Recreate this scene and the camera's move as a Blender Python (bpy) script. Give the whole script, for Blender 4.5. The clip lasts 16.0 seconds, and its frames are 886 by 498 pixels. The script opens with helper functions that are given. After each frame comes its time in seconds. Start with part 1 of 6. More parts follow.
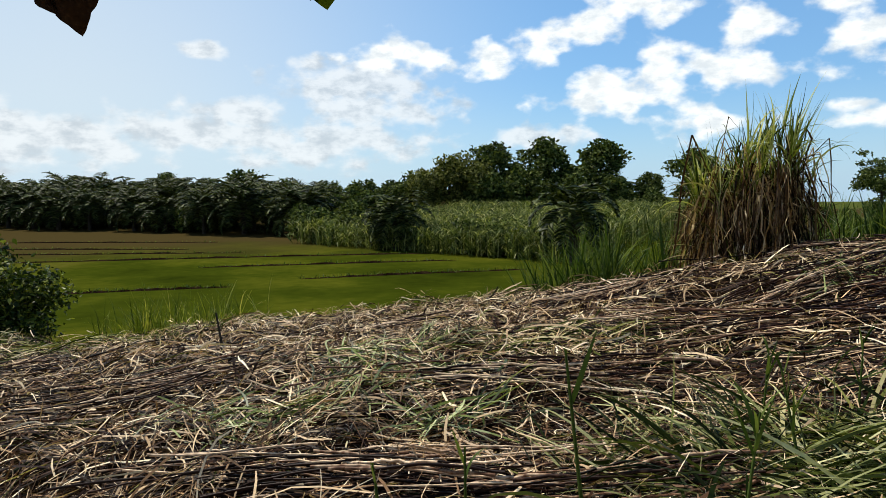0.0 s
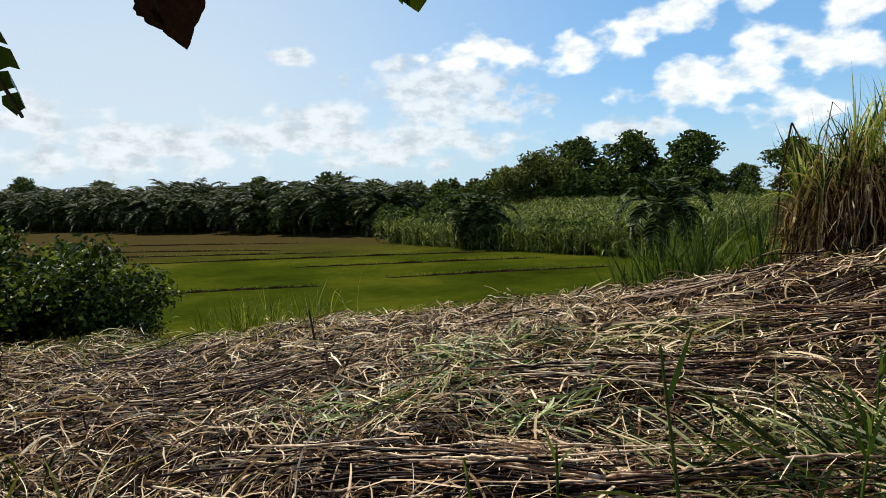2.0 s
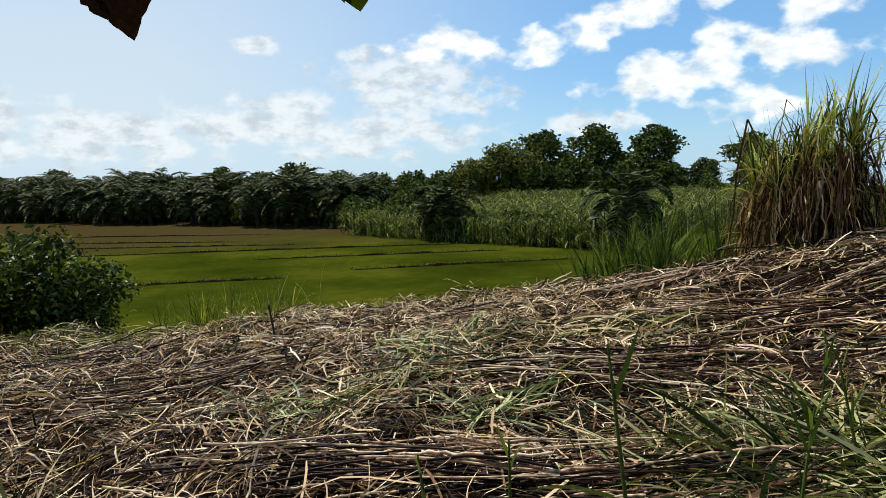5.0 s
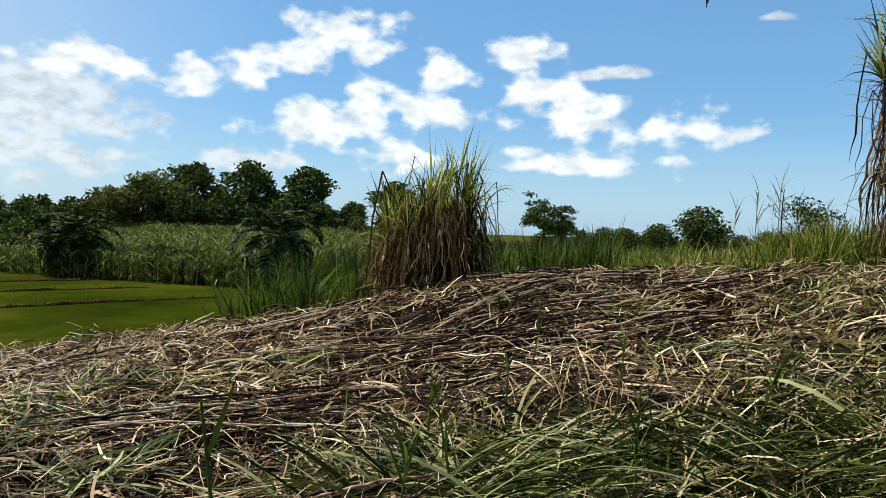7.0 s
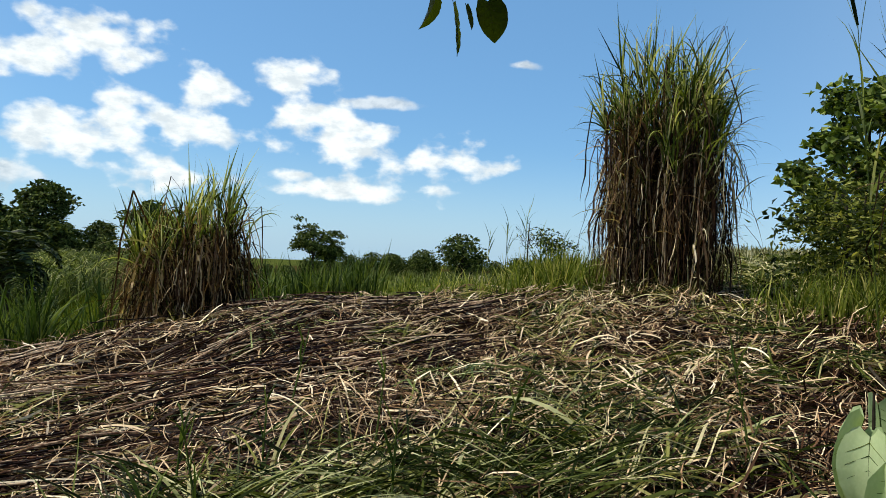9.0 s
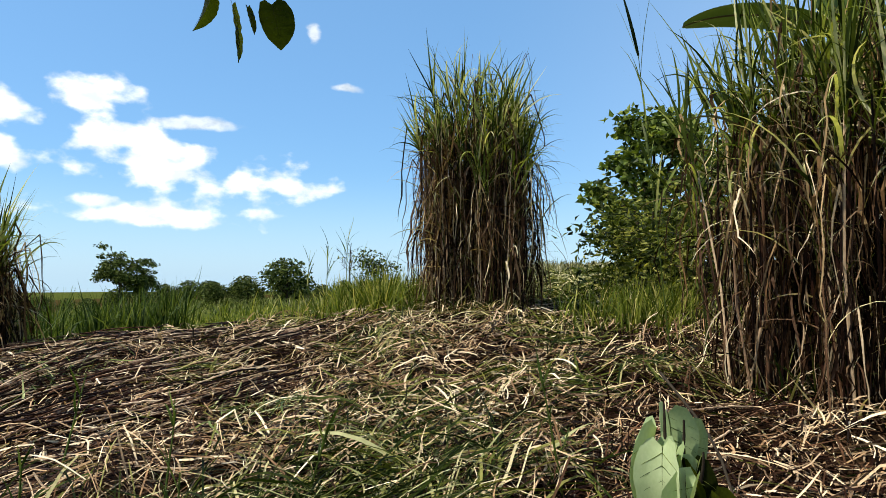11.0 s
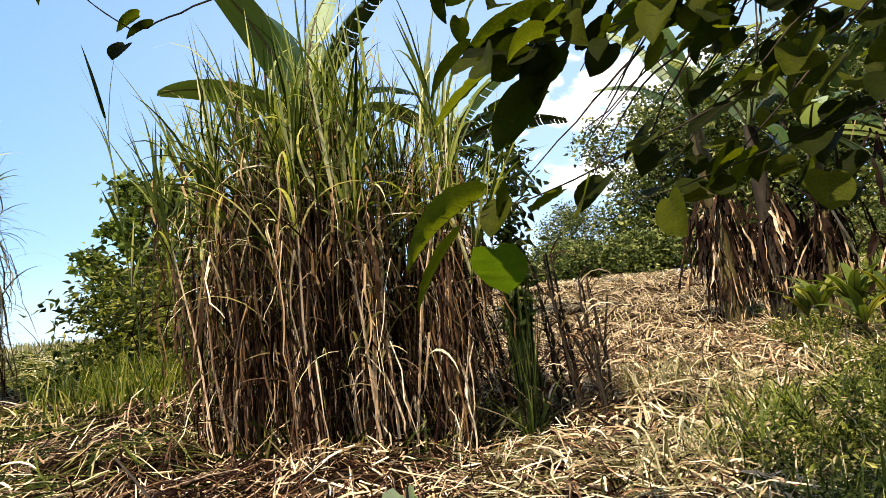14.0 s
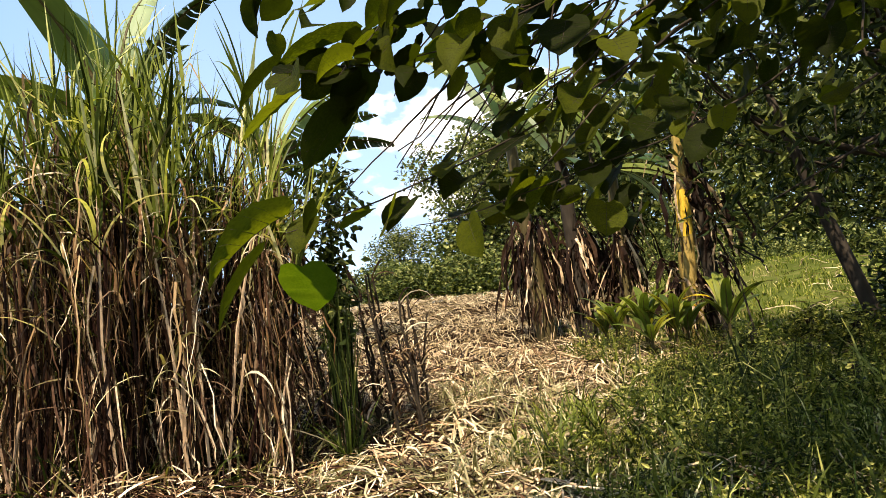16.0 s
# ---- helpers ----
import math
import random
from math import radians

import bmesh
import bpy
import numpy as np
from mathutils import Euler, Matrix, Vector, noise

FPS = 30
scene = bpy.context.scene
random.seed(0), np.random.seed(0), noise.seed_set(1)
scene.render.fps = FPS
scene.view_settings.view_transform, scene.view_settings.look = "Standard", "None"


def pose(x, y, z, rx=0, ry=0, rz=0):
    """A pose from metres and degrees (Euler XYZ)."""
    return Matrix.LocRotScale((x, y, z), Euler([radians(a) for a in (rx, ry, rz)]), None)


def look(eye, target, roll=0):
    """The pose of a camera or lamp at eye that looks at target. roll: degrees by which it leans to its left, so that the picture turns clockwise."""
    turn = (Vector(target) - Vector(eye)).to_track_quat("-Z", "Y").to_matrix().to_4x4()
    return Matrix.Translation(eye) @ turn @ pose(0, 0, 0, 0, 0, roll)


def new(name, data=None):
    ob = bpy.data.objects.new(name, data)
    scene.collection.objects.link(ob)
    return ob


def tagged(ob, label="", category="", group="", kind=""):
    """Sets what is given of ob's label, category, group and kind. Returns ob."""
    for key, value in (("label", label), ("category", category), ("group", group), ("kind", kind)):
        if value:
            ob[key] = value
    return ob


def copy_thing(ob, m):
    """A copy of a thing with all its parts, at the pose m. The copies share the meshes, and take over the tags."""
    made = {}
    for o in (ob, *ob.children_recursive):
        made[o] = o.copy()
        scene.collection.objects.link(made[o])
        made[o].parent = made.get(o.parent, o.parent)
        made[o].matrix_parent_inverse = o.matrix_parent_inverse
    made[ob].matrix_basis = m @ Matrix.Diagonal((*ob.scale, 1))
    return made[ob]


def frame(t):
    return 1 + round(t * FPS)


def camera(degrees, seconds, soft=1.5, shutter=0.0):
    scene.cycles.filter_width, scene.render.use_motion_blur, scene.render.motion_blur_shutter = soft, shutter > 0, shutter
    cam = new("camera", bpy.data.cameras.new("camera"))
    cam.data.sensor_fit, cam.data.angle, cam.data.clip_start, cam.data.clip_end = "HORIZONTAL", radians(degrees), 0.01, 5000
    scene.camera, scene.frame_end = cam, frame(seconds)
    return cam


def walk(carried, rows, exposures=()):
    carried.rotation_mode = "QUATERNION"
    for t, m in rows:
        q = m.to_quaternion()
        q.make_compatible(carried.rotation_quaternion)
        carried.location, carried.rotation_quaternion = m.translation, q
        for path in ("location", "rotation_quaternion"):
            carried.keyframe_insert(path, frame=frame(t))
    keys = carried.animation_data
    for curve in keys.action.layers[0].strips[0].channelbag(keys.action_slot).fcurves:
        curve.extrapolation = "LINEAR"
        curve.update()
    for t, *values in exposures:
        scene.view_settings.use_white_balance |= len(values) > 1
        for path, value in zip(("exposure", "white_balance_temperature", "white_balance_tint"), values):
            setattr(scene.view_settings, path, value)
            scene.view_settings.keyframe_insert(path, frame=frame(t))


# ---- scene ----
cam = camera(65.85, 16.0, 0.3)
PATH = [
    (0.0, (0.000, 0.000, 1.200), (0.000, 5.977, 0.677), -0.81),
    (0.5, (-0.003, -0.010, 1.203), (-0.435, 5.959, 0.779), -1.96),
    (1.0, (-0.004, -0.013, 1.202), (-0.505, 5.952, 0.788), -1.95),
    (1.5, (-0.009, -0.019, 1.202), (-0.639, 5.931, 0.750), -2.01),
    (2.0, (-0.010, -0.013, 1.198), (-0.750, 5.919, 0.678), -2.18),
    (2.5, (-0.025, -0.019, 1.196), (-0.636, 5.924, 0.642), -1.44),
    (3.0, (-0.034, -0.017, 1.185), (-1.534, 5.736, 0.380), -2.44),
    (3.2, (-0.034, -0.006, 1.180), (-1.450, 5.760, 0.312), -1.97),
    (5.3, (0.036, 0.000, 1.213), (-0.031, 5.972, 0.633), -1.46),
    (5.5, (0.047, 0.006, 1.213), (0.300, 5.974, 0.649), -0.92),
    (6.0, (0.089, 0.006, 1.225), (1.296, 5.873, 0.888), 0.94),
    (6.5, (0.114, 0.007, 1.231), (2.141, 5.649, 0.983), 1.42),
    (7.0, (0.132, 0.011, 1.231), (2.594, 5.476, 0.956), 1.59),
    (7.5, (0.136, 0.005, 1.236), (2.920, 5.312, 0.950), 1.69),
    (8.0, (0.140, 0.002, 1.244), (3.413, 5.028, 1.071), 2.08),
    (8.5, (0.141, -0.020, 1.251), (3.960, 4.608, 1.227), 2.70),
    (8.7, (0.148, -0.015, 1.254), (4.105, 4.495, 1.249), 2.59),
    (10.8, (0.341, 0.038, 1.265), (5.268, 3.456, 1.462), 1.00),
    (11.0, (0.372, 0.035, 1.267), (5.438, 3.240, 1.504), 0.25),
    (11.5, (0.392, -0.011, 1.273), (5.787, 2.594, 1.607), -0.96),
    (12.0, (0.412, -0.043, 1.277), (5.971, 2.184, 1.642), -2.14),
    (12.5, (0.455, -0.075, 1.283), (6.209, 1.558, 1.758), -2.40),
    (13.0, (0.477, -0.124, 1.294), (6.364, 0.870, 1.887), -3.92),
    (13.5, (0.483, -0.142, 1.287), (6.447, 0.044, 1.914), -4.56),
    (14.0, (0.484, -0.197, 1.269), (6.404, -0.958, 1.880), -5.81),
    (14.5, (0.475, -0.223, 1.276), (6.220, -1.817, 1.956), -6.78),
    (15.0, (0.470, -0.239, 1.259), (5.950, -2.584, 1.951), -6.82),
    (15.5, (0.461, -0.253, 1.255), (5.857, -2.789, 1.928), -6.53),
    (16.0, (0.446, -0.247, 1.249), (5.989, -2.452, 1.895), -6.17),
]
EXPOSURES = [(0, .1, 6500, 7), (5.5, .1, 6450, 6), (8.5, .05, 6400, 5), (11, .36, 6500, 7), (12.5, .7, 6700, 12), (13.5, .85, 6950, 15), (15, 1.04, 7450, 17), (16, 1.04, 7450, 16)]
walk(cam, [(t, look(eye, target, roll)) for t, eye, target, roll in PATH], EXPOSURES)

# ---- world: tropical sky with cumulus, and the sun ----
SUN_AZ, SUN_EL = radians(-48), radians(58)
world = bpy.data.worlds.new("world")
scene.world = world
world.use_nodes = True


def build_sky(tree):
    nodes, link = tree.nodes, tree.links.new
    back = nodes["Background"]

    def math(op, a, b=None, clamp=False):
        n = nodes.new("ShaderNodeMath")
        n.operation, n.use_clamp = op, clamp
        for k, v in enumerate((a, b)):
            if isinstance(v, (int, float)):
                n.inputs[k].default_value = v
            elif v is not None:
                link(v, n.inputs[k])
        return n.outputs[0]

    def ramp(v, lo, hi, a=0.0, b=1.0):
        n = nodes.new("ShaderNodeMapRange")
        n.interpolation_type = "SMOOTHSTEP"
        link(v, n.inputs[0])
        for k, x in enumerate((lo, hi, a, b)):
            n.inputs[k + 1].default_value = x
        return n.outputs[0]

    def mix(fac, a, b):
        n = nodes.new("ShaderNodeMix")
        n.data_type = "RGBA"
        link(fac, n.inputs[0])
        for k, v in ((6, a), (7, b)):
            if isinstance(v, tuple):
                n.inputs[k].default_value = (*v, 1)
            else:
                link(v, n.inputs[k])
        return n.outputs[2]

    air = nodes.new("ShaderNodeTexSky")
    air.sky_type, air.sun_disc = "NISHITA", False
    air.sun_elevation, air.sun_rotation = SUN_EL, SUN_AZ
    air.air_density, air.dust_density, air.ozone_density = 1.0, 0.4, 2.0
    where = nodes.new("ShaderNodeTexCoord").outputs["Generated"]
    split = nodes.new("ShaderNodeSeparateXYZ")
    link(where, split.inputs[0])
    az = math("ARCTAN2", split.outputs[0], split.outputs[1])
    el = math("ARCSINE", split.outputs[2])
    flat = nodes.new("ShaderNodeCombineXYZ")
    link(math("MULTIPLY", az, 57.3), flat.inputs[0])
    link(math("MULTIPLY", el, 57.3), flat.inputs[1])
    flat = flat.outputs[0]

    def noise_at(scale, detail, rough, stretch):
        m = nodes.new("ShaderNodeVectorMath")
        m.operation = "MULTIPLY"
        link(flat, m.inputs[0])
        m.inputs[1].default_value = stretch
        n = nodes.new("ShaderNodeTexNoise")
        link(m.outputs[0], n.inputs["Vector"])
        n.inputs["Scale"].default_value, n.inputs["Detail"].default_value = scale, detail
        n.inputs["Roughness"].default_value = rough
        return n.outputs[0]

    def nearest(blobs):
        best = None
        for a, e, ra, re in blobs:
            s = nodes.new("ShaderNodeVectorMath")
            s.operation = "SUBTRACT"
            link(flat, s.inputs[0])
            s.inputs[1].default_value = (a, e, 0)
            d = nodes.new("ShaderNodeVectorMath")
            d.operation = "MULTIPLY"
            link(s.outputs[0], d.inputs[0])
            d.inputs[1].default_value = (1 / ra, 1 / re, 0)
            g = nodes.new("ShaderNodeVectorMath")
            g.operation = "LENGTH"
            link(d.outputs[0], g.inputs[0])
            v = g.outputs["Value"]
            if best is None:
                best = v
            else:
                n = nodes.new("ShaderNodeMath")
                n.operation = "SMOOTH_MIN"
                link(best, n.inputs[0])
                link(v, n.inputs[1])
                n.inputs[2].default_value = 0.25
                best = n.outputs[0]
        return best

    heaps = [(15.6, 14.2, 4.4, 1.9), (12, 12.8, 3, 1.5), (8.2, 11.6, 2.4, 1.4), (4, 10.2, 3, 1.2), (-3.6, 10.9, 4, 1.2),
             (12.8, 7.4, 3.6, 1.8), (17.2, 8.8, 3, 2.1), (24, 11.4, 2.2, 1.6), (23.2, 8.8, 3.4, 1.6), (20.4, 4.8, 3.6, 1.1),
             (30.3, 13.2, 2.6, 1.4), (31.8, 10.8, 2.8, 1.8), (34.8, 8.6, 4.2, 1.9), (30.2, 5.6, 1.7, 0.5),
             (42.8, 7.5, 4.4, 1.4), (36.5, 4.7, 5, 1), (51, 25.5, 5, .9), (114, 16.5, 8, 3), (111, 10.5, 4, 1.3)]
    sheets = [(-7, 8.8, 6, 1.8), (-5.5, 6.6, 6.5, 1.6), (-8, 4, 7, 1.6), (-16, 6.2, 4, 1.3), (-11, 3.4, 7, 1.6),
              (-20, 4.6, 8, 1.5), (-30, 4, 10, 2), (-37, 6, 3, 1.5), (-19, 11, 1.6, 0.6), (49.3, 15.3, 1.1, 0.35),
              (37, 11.8, 2.6, 0.5), (46.8, 19.3, 0.5, 0.7), (-60, 5, 16, 4), (8, 4, 4, 1)]
    grain = noise_at(0.36, 6, 0.47, (1, 1.5, 1))
    fine = math("MULTIPLY", math("SUBTRACT", grain, 0.5), 3.8)
    puffs = ramp(math("ADD", nearest(heaps), fine), 1.3, 0.4)
    veils = ramp(math("ADD", nearest(sheets), math("MULTIPLY", fine, 0.9)), 1.3, 0.45)
    shade = ramp(noise_at(0.45, 6, 0.6, (1, 1.8, 1)), 0.4, 0.68)
    haze = math("MULTIPLY", ramp(az, radians(14), radians(-30)), ramp(el, radians(45), radians(2), 0.15, 0.8))
    low = ramp(el, radians(9), radians(-1), 0.0, 0.55)
    blue = nodes.new("ShaderNodeMix")
    blue.data_type, blue.blend_type = "RGBA", "MULTIPLY"
    blue.inputs[0].default_value = 1
    link(air.outputs[0], blue.inputs[6])
    blue.inputs[7].default_value = (.96, 1.26, 1.52, 1)
    thin = nodes.new("ShaderNodeMix")
    thin.data_type = "RGBA"
    thin.inputs[0].default_value = .42
    link(blue.outputs[2], thin.inputs[6])
    thin.inputs[7].default_value = (2.7, 5.6, 9.6, 1)
    deep = nodes.new("ShaderNodeMix")
    deep.data_type, deep.blend_type = "RGBA", "MULTIPLY"
    link(ramp(el, radians(28), radians(62), 0.0, 0.85), deep.inputs[0])
    link(thin.outputs[2], deep.inputs[6])
    deep.inputs[7].default_value = (.2, .3, .45, 1)
    base = mix(haze, deep.outputs[2], (8.3, 9.0, 9.5))
    base = mix(low, base, (6.4, 8.4, 10.2))
    base = mix(math("MULTIPLY", ramp(az, radians(58), radians(92)), ramp(el, radians(50), radians(10), 0.0, 0.22)), base, (7.8, 9.0, 11.0))
    base = mix(math("MULTIPLY", veils, 0.8), base, mix(shade, (10.3, 10.6, 11), (6.6, 7.2, 7.9)))
    base = mix(math("MULTIPLY", puffs, 0.97), base, mix(shade, (12.2, 12.3, 12.3), (8.8, 9.4, 10.0)))
    link(base, back.inputs[0])
    back.inputs[1].default_value = 0.085


build_sky(world.node_tree)
sun = new("sun", bpy.data.lights.new("sun", "SUN"))
sun.data.energy, sun.data.angle, sun.data.color = 5.0, radians(0.53), (1.0, 0.92, 0.79)
sun_way = Vector((math.sin(SUN_AZ) * math.cos(SUN_EL), math.cos(SUN_AZ) * math.cos(SUN_EL), math.sin(SUN_EL)))
sun.matrix_world = look(sun_way * 50, (0, 0, 0))


# ---- materials ----
def surface(name, stops, rough=0.6, vary="island", grain=30.0, depth=0.25, bump=0.0, glow=0.0, stretch=(1, 1, 1), gloss=0.08, patch=0.0, thru=1.5):
    """A material whose colour runs through stops by a random number for each piece, with grain at two scales; glow: share of light let through."""
    m = bpy.data.materials.new(name)
    m.use_nodes = True
    nodes, link = m.node_tree.nodes, m.node_tree.links.new
    main, out = nodes["Principled BSDF"], nodes["Material Output"]
    place = nodes.new("ShaderNodeTexCoord").outputs["Object"]
    scale = nodes.new("ShaderNodeMapping")
    scale.inputs["Scale"].default_value = stretch
    link(place, scale.inputs[0])
    small, wide = nodes.new("ShaderNodeTexNoise"), nodes.new("ShaderNodeTexNoise")
    small.inputs["Scale"].default_value, small.inputs["Detail"].default_value = grain, 5
    wide.inputs["Scale"].default_value, wide.inputs["Detail"].default_value = grain / 12, 3
    link(scale.outputs[0], small.inputs["Vector"])
    link(place, wide.inputs["Vector"])
    if vary == "island":
        pick = nodes.new("ShaderNodeNewGeometry").outputs["Random Per Island"]
    elif vary == "object":
        pick = nodes.new("ShaderNodeObjectInfo").outputs["Random"]
    else:
        pick = wide.outputs[0]

    def math2(op, a, b):
        n = nodes.new("ShaderNodeMath")
        n.operation = op
        for k, v in enumerate((a, b)):
            if isinstance(v, (int, float)):
                n.inputs[k].default_value = v
            else:
                link(v, n.inputs[k])
        return n.outputs[0]

    if patch:
        pick = math2("ADD", pick, math2("MULTIPLY", math2("SUBTRACT", wide.outputs[0], 0.5), patch))
    pick = math2("ADD", pick, math2("MULTIPLY", math2("SUBTRACT", small.outputs[0], 0.5), depth))
    bar = nodes.new("ShaderNodeValToRGB")
    link(pick, bar.inputs[0])
    while len(bar.color_ramp.elements) < len(stops):
        bar.color_ramp.elements.new(0.5)
    for e, (p, c) in zip(bar.color_ramp.elements, stops):
        e.position, e.color = p, (*c, 1)
    link(bar.outputs[0], main.inputs["Base Color"])
    main.inputs["Roughness"].default_value = rough
    main.inputs["Specular IOR Level"].default_value = gloss
    if bump:
        b = nodes.new("ShaderNodeBump")
        b.inputs["Strength"].default_value, b.inputs["Distance"].default_value = bump, 0.02
        link(small.outputs[0], b.inputs["Height"])
        link(b.outputs[0], main.inputs["Normal"])
    if glow:
        thin, both = nodes.new("ShaderNodeBsdfTranslucent"), nodes.new("ShaderNodeMixShader")
        lit = nodes.new("ShaderNodeMix")
        lit.data_type, lit.blend_type = "RGBA", "MULTIPLY"
        lit.inputs[0].default_value = 1
        link(bar.outputs[0], lit.inputs[6])
        lit.inputs[7].default_value = (thru, thru, thru * .4, 1)
        link(lit.outputs[2], thin.inputs[0])
        both.inputs[0].default_value = glow
        link(main.outputs[0], both.inputs[1])
        link(thin.outputs[0], both.inputs[2])
        link(both.outputs[0], out.inputs[0])
    return m


# near-black low stops put the shade between blades into the straw colour
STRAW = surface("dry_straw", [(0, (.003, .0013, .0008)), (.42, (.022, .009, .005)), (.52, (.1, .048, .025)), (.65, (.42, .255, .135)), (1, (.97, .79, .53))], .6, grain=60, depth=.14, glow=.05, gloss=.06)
# lit copy of dry_straw: sunlit brightness is put into the colour
STRAW_LIT = surface("sunlit_straw_shred", [(0, (.03, .014, .007)), (.35, (.22, .13, .068)), (.7, (.7, .51, .31)), (1, (.97, .84, .62))], .6, grain=60, depth=.3, glow=.08, gloss=.06)
STRAW_PALE = surface("bleached_straw", [(0, (.02, .013, .007)), (.33, (.15, .105, .055)), (.62, (.42, .32, .18)), (1, (.78, .64, .41))], .6, grain=60, depth=.3, glow=.08)
# the dark stops also carry shade among the stalks
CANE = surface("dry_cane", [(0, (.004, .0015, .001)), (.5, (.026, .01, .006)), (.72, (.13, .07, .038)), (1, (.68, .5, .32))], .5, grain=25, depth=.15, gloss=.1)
# deep grain paints sunlit and shadowed stretches along each stalk
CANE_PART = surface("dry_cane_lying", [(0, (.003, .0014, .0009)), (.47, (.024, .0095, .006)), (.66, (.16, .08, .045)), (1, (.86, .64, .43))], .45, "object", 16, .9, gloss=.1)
# darkened so that the colour itself holds shade from the clump's hollows
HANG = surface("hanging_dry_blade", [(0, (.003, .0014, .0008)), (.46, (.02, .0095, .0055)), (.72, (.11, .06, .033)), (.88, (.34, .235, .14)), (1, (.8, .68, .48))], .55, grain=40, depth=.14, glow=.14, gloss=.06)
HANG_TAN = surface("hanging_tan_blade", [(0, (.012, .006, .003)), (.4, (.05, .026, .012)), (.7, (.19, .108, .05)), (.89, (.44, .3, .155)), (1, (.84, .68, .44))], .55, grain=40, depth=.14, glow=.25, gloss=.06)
CUT = surface("cut_green_blade", [(0, (.005, .01, .002)), (.36, (.022, .036, .006)), (.58, (.085, .1, .019)), (.78, (.28, .265, .085)), (1, (.72, .62, .38))], .5, grain=30, depth=.12, glow=.18, gloss=.03)
CUT_FRESH = surface("fresh_cut_blade", [(0, (.012, .022, .004)), (.4, (.05, .075, .014)), (.72, (.19, .235, .06)), (1, (.62, .64, .34))], .42, grain=30, depth=.15, glow=.15, gloss=.2)
BLADE = surface("green_blade", [(0, (.01, .017, .003)), (.3, (.042, .064, .009)), (.58, (.14, .175, .03)), (.82, (.34, .37, .095)), (1, (.7, .66, .38))], .45, grain=20, depth=.2, glow=.32, gloss=.1)
# darker copy of green_blade, with shade put into the colour
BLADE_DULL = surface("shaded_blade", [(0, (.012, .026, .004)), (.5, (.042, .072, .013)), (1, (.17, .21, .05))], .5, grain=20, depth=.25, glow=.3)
TUFT = surface("tangled_green_blade", [(0, (.004, .008, .0015)), (.5, (.02, .03, .005)), (.76, (.12, .14, .034)), (1, (.62, .6, .32))], .5, grain=20, depth=.2, glow=.2, gloss=.06)
MEADOW = surface("meadow_blade", [(0, (.03, .048, .006)), (.45, (.1, .135, .018)), (.8, (.24, .26, .045)), (1, (.48, .42, .16))], .5, grain=20, depth=.25, glow=.32)
DRYGRASS = surface("dry_grass_blade", [(0, (.05, .05, .018)), (.35, (.16, .15, .06)), (.7, (.4, .36, .2)), (1, (.68, .62, .44))], .5, grain=20, depth=.2, glow=.24, gloss=.2)
CANELEAF = surface("cane_field_blade", [(0, (.02, .032, .007)), (.5, (.08, .105, .025)), (.85, (.2, .225, .07)), (1, (.45, .44, .22))], .55, grain=6, depth=.3, glow=.28)
LEAF_FAR = surface("far_leaf", [(0, (.011, .021, .005)), (.5, (.042, .064, .014)), (1, (.17, .2, .055))], .6, grain=4, depth=.3, glow=.16, gloss=.06)
LEAF_HILL = surface("hillside_leaf", [(0, (.014, .024, .006)), (.5, (.058, .082, .02)), (.85, (.18, .2, .055)), (1, (.38, .38, .15))], .5, grain=4, depth=.3, glow=.2, gloss=.12)
LEAF_OLIVE = surface("olive_leaf", [(0, (.024, .032, .008)), (.5, (.075, .088, .02)), (1, (.22, .22, .065))], .6, grain=4, depth=.3, glow=.2, gloss=.06)
LEAF_TREE = surface("tree_leaf", [(0, (.011, .021, .004)), (.42, (.048, .075, .012)), (.75, (.14, .185, .032)), (1, (.36, .4, .13))], .45, grain=10, depth=.25, glow=.32, gloss=.15)
LEAF_DARK = surface("dark_glossy_leaf", [(0, (.008, .014, .004)), (.6, (.026, .04, .009)), (.9, (.085, .105, .025)), (1, (.2, .21, .06))], .45, grain=10, depth=.25, glow=.24, gloss=.08)
LEAF_BUSH = surface("shrub_leaf", [(0, (.006, .012, .002)), (.5, (.028, .046, .007)), (.8, (.1, .13, .02)), (1, (.3, .32, .07))], .42, grain=10, depth=.2, glow=.22, gloss=.12)
PALM_LEAF = surface("palm_frond", [(0, (.006, .011, .003)), (.5, (.024, .037, .009)), (1, (.12, .14, .042))], .5, grain=6, depth=.3, glow=.1, gloss=.08)
WEED = surface("weed_leaf", [(0, (.012, .02, .004)), (.42, (.045, .062, .009)), (.76, (.16, .18, .03)), (1, (.42, .4, .12))], .5, grain=20, depth=.25, glow=.3, gloss=.12)
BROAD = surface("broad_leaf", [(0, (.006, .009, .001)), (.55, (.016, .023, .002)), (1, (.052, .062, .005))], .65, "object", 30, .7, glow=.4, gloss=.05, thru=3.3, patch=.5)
# brighter copy of broad_leaf: sun through one leaf is put into its colour
BROAD_SUNLIT = surface("sunlit_broad_leaf", [(0, (.03, .055, .004)), (.5, (.05, .085, .006)), (1, (.075, .11, .01))], .6, "object", 30, .8, glow=.5, gloss=.05, thru=2.2, patch=.8)
BROAD_DRY = surface("withered_leaf", [(0, (.008, .004, .003)), (.5, (.03, .014, .008)), (1, (.11, .06, .03))], .8, "object", 18, .8, glow=.06)
PALE_LEAF = surface("wilted_leaf_underside", [(0, (.22, .29, .14)), (.5, (.36, .45, .23)), (1, (.48, .55, .32))], .6, "object", 25, .5, glow=.2)
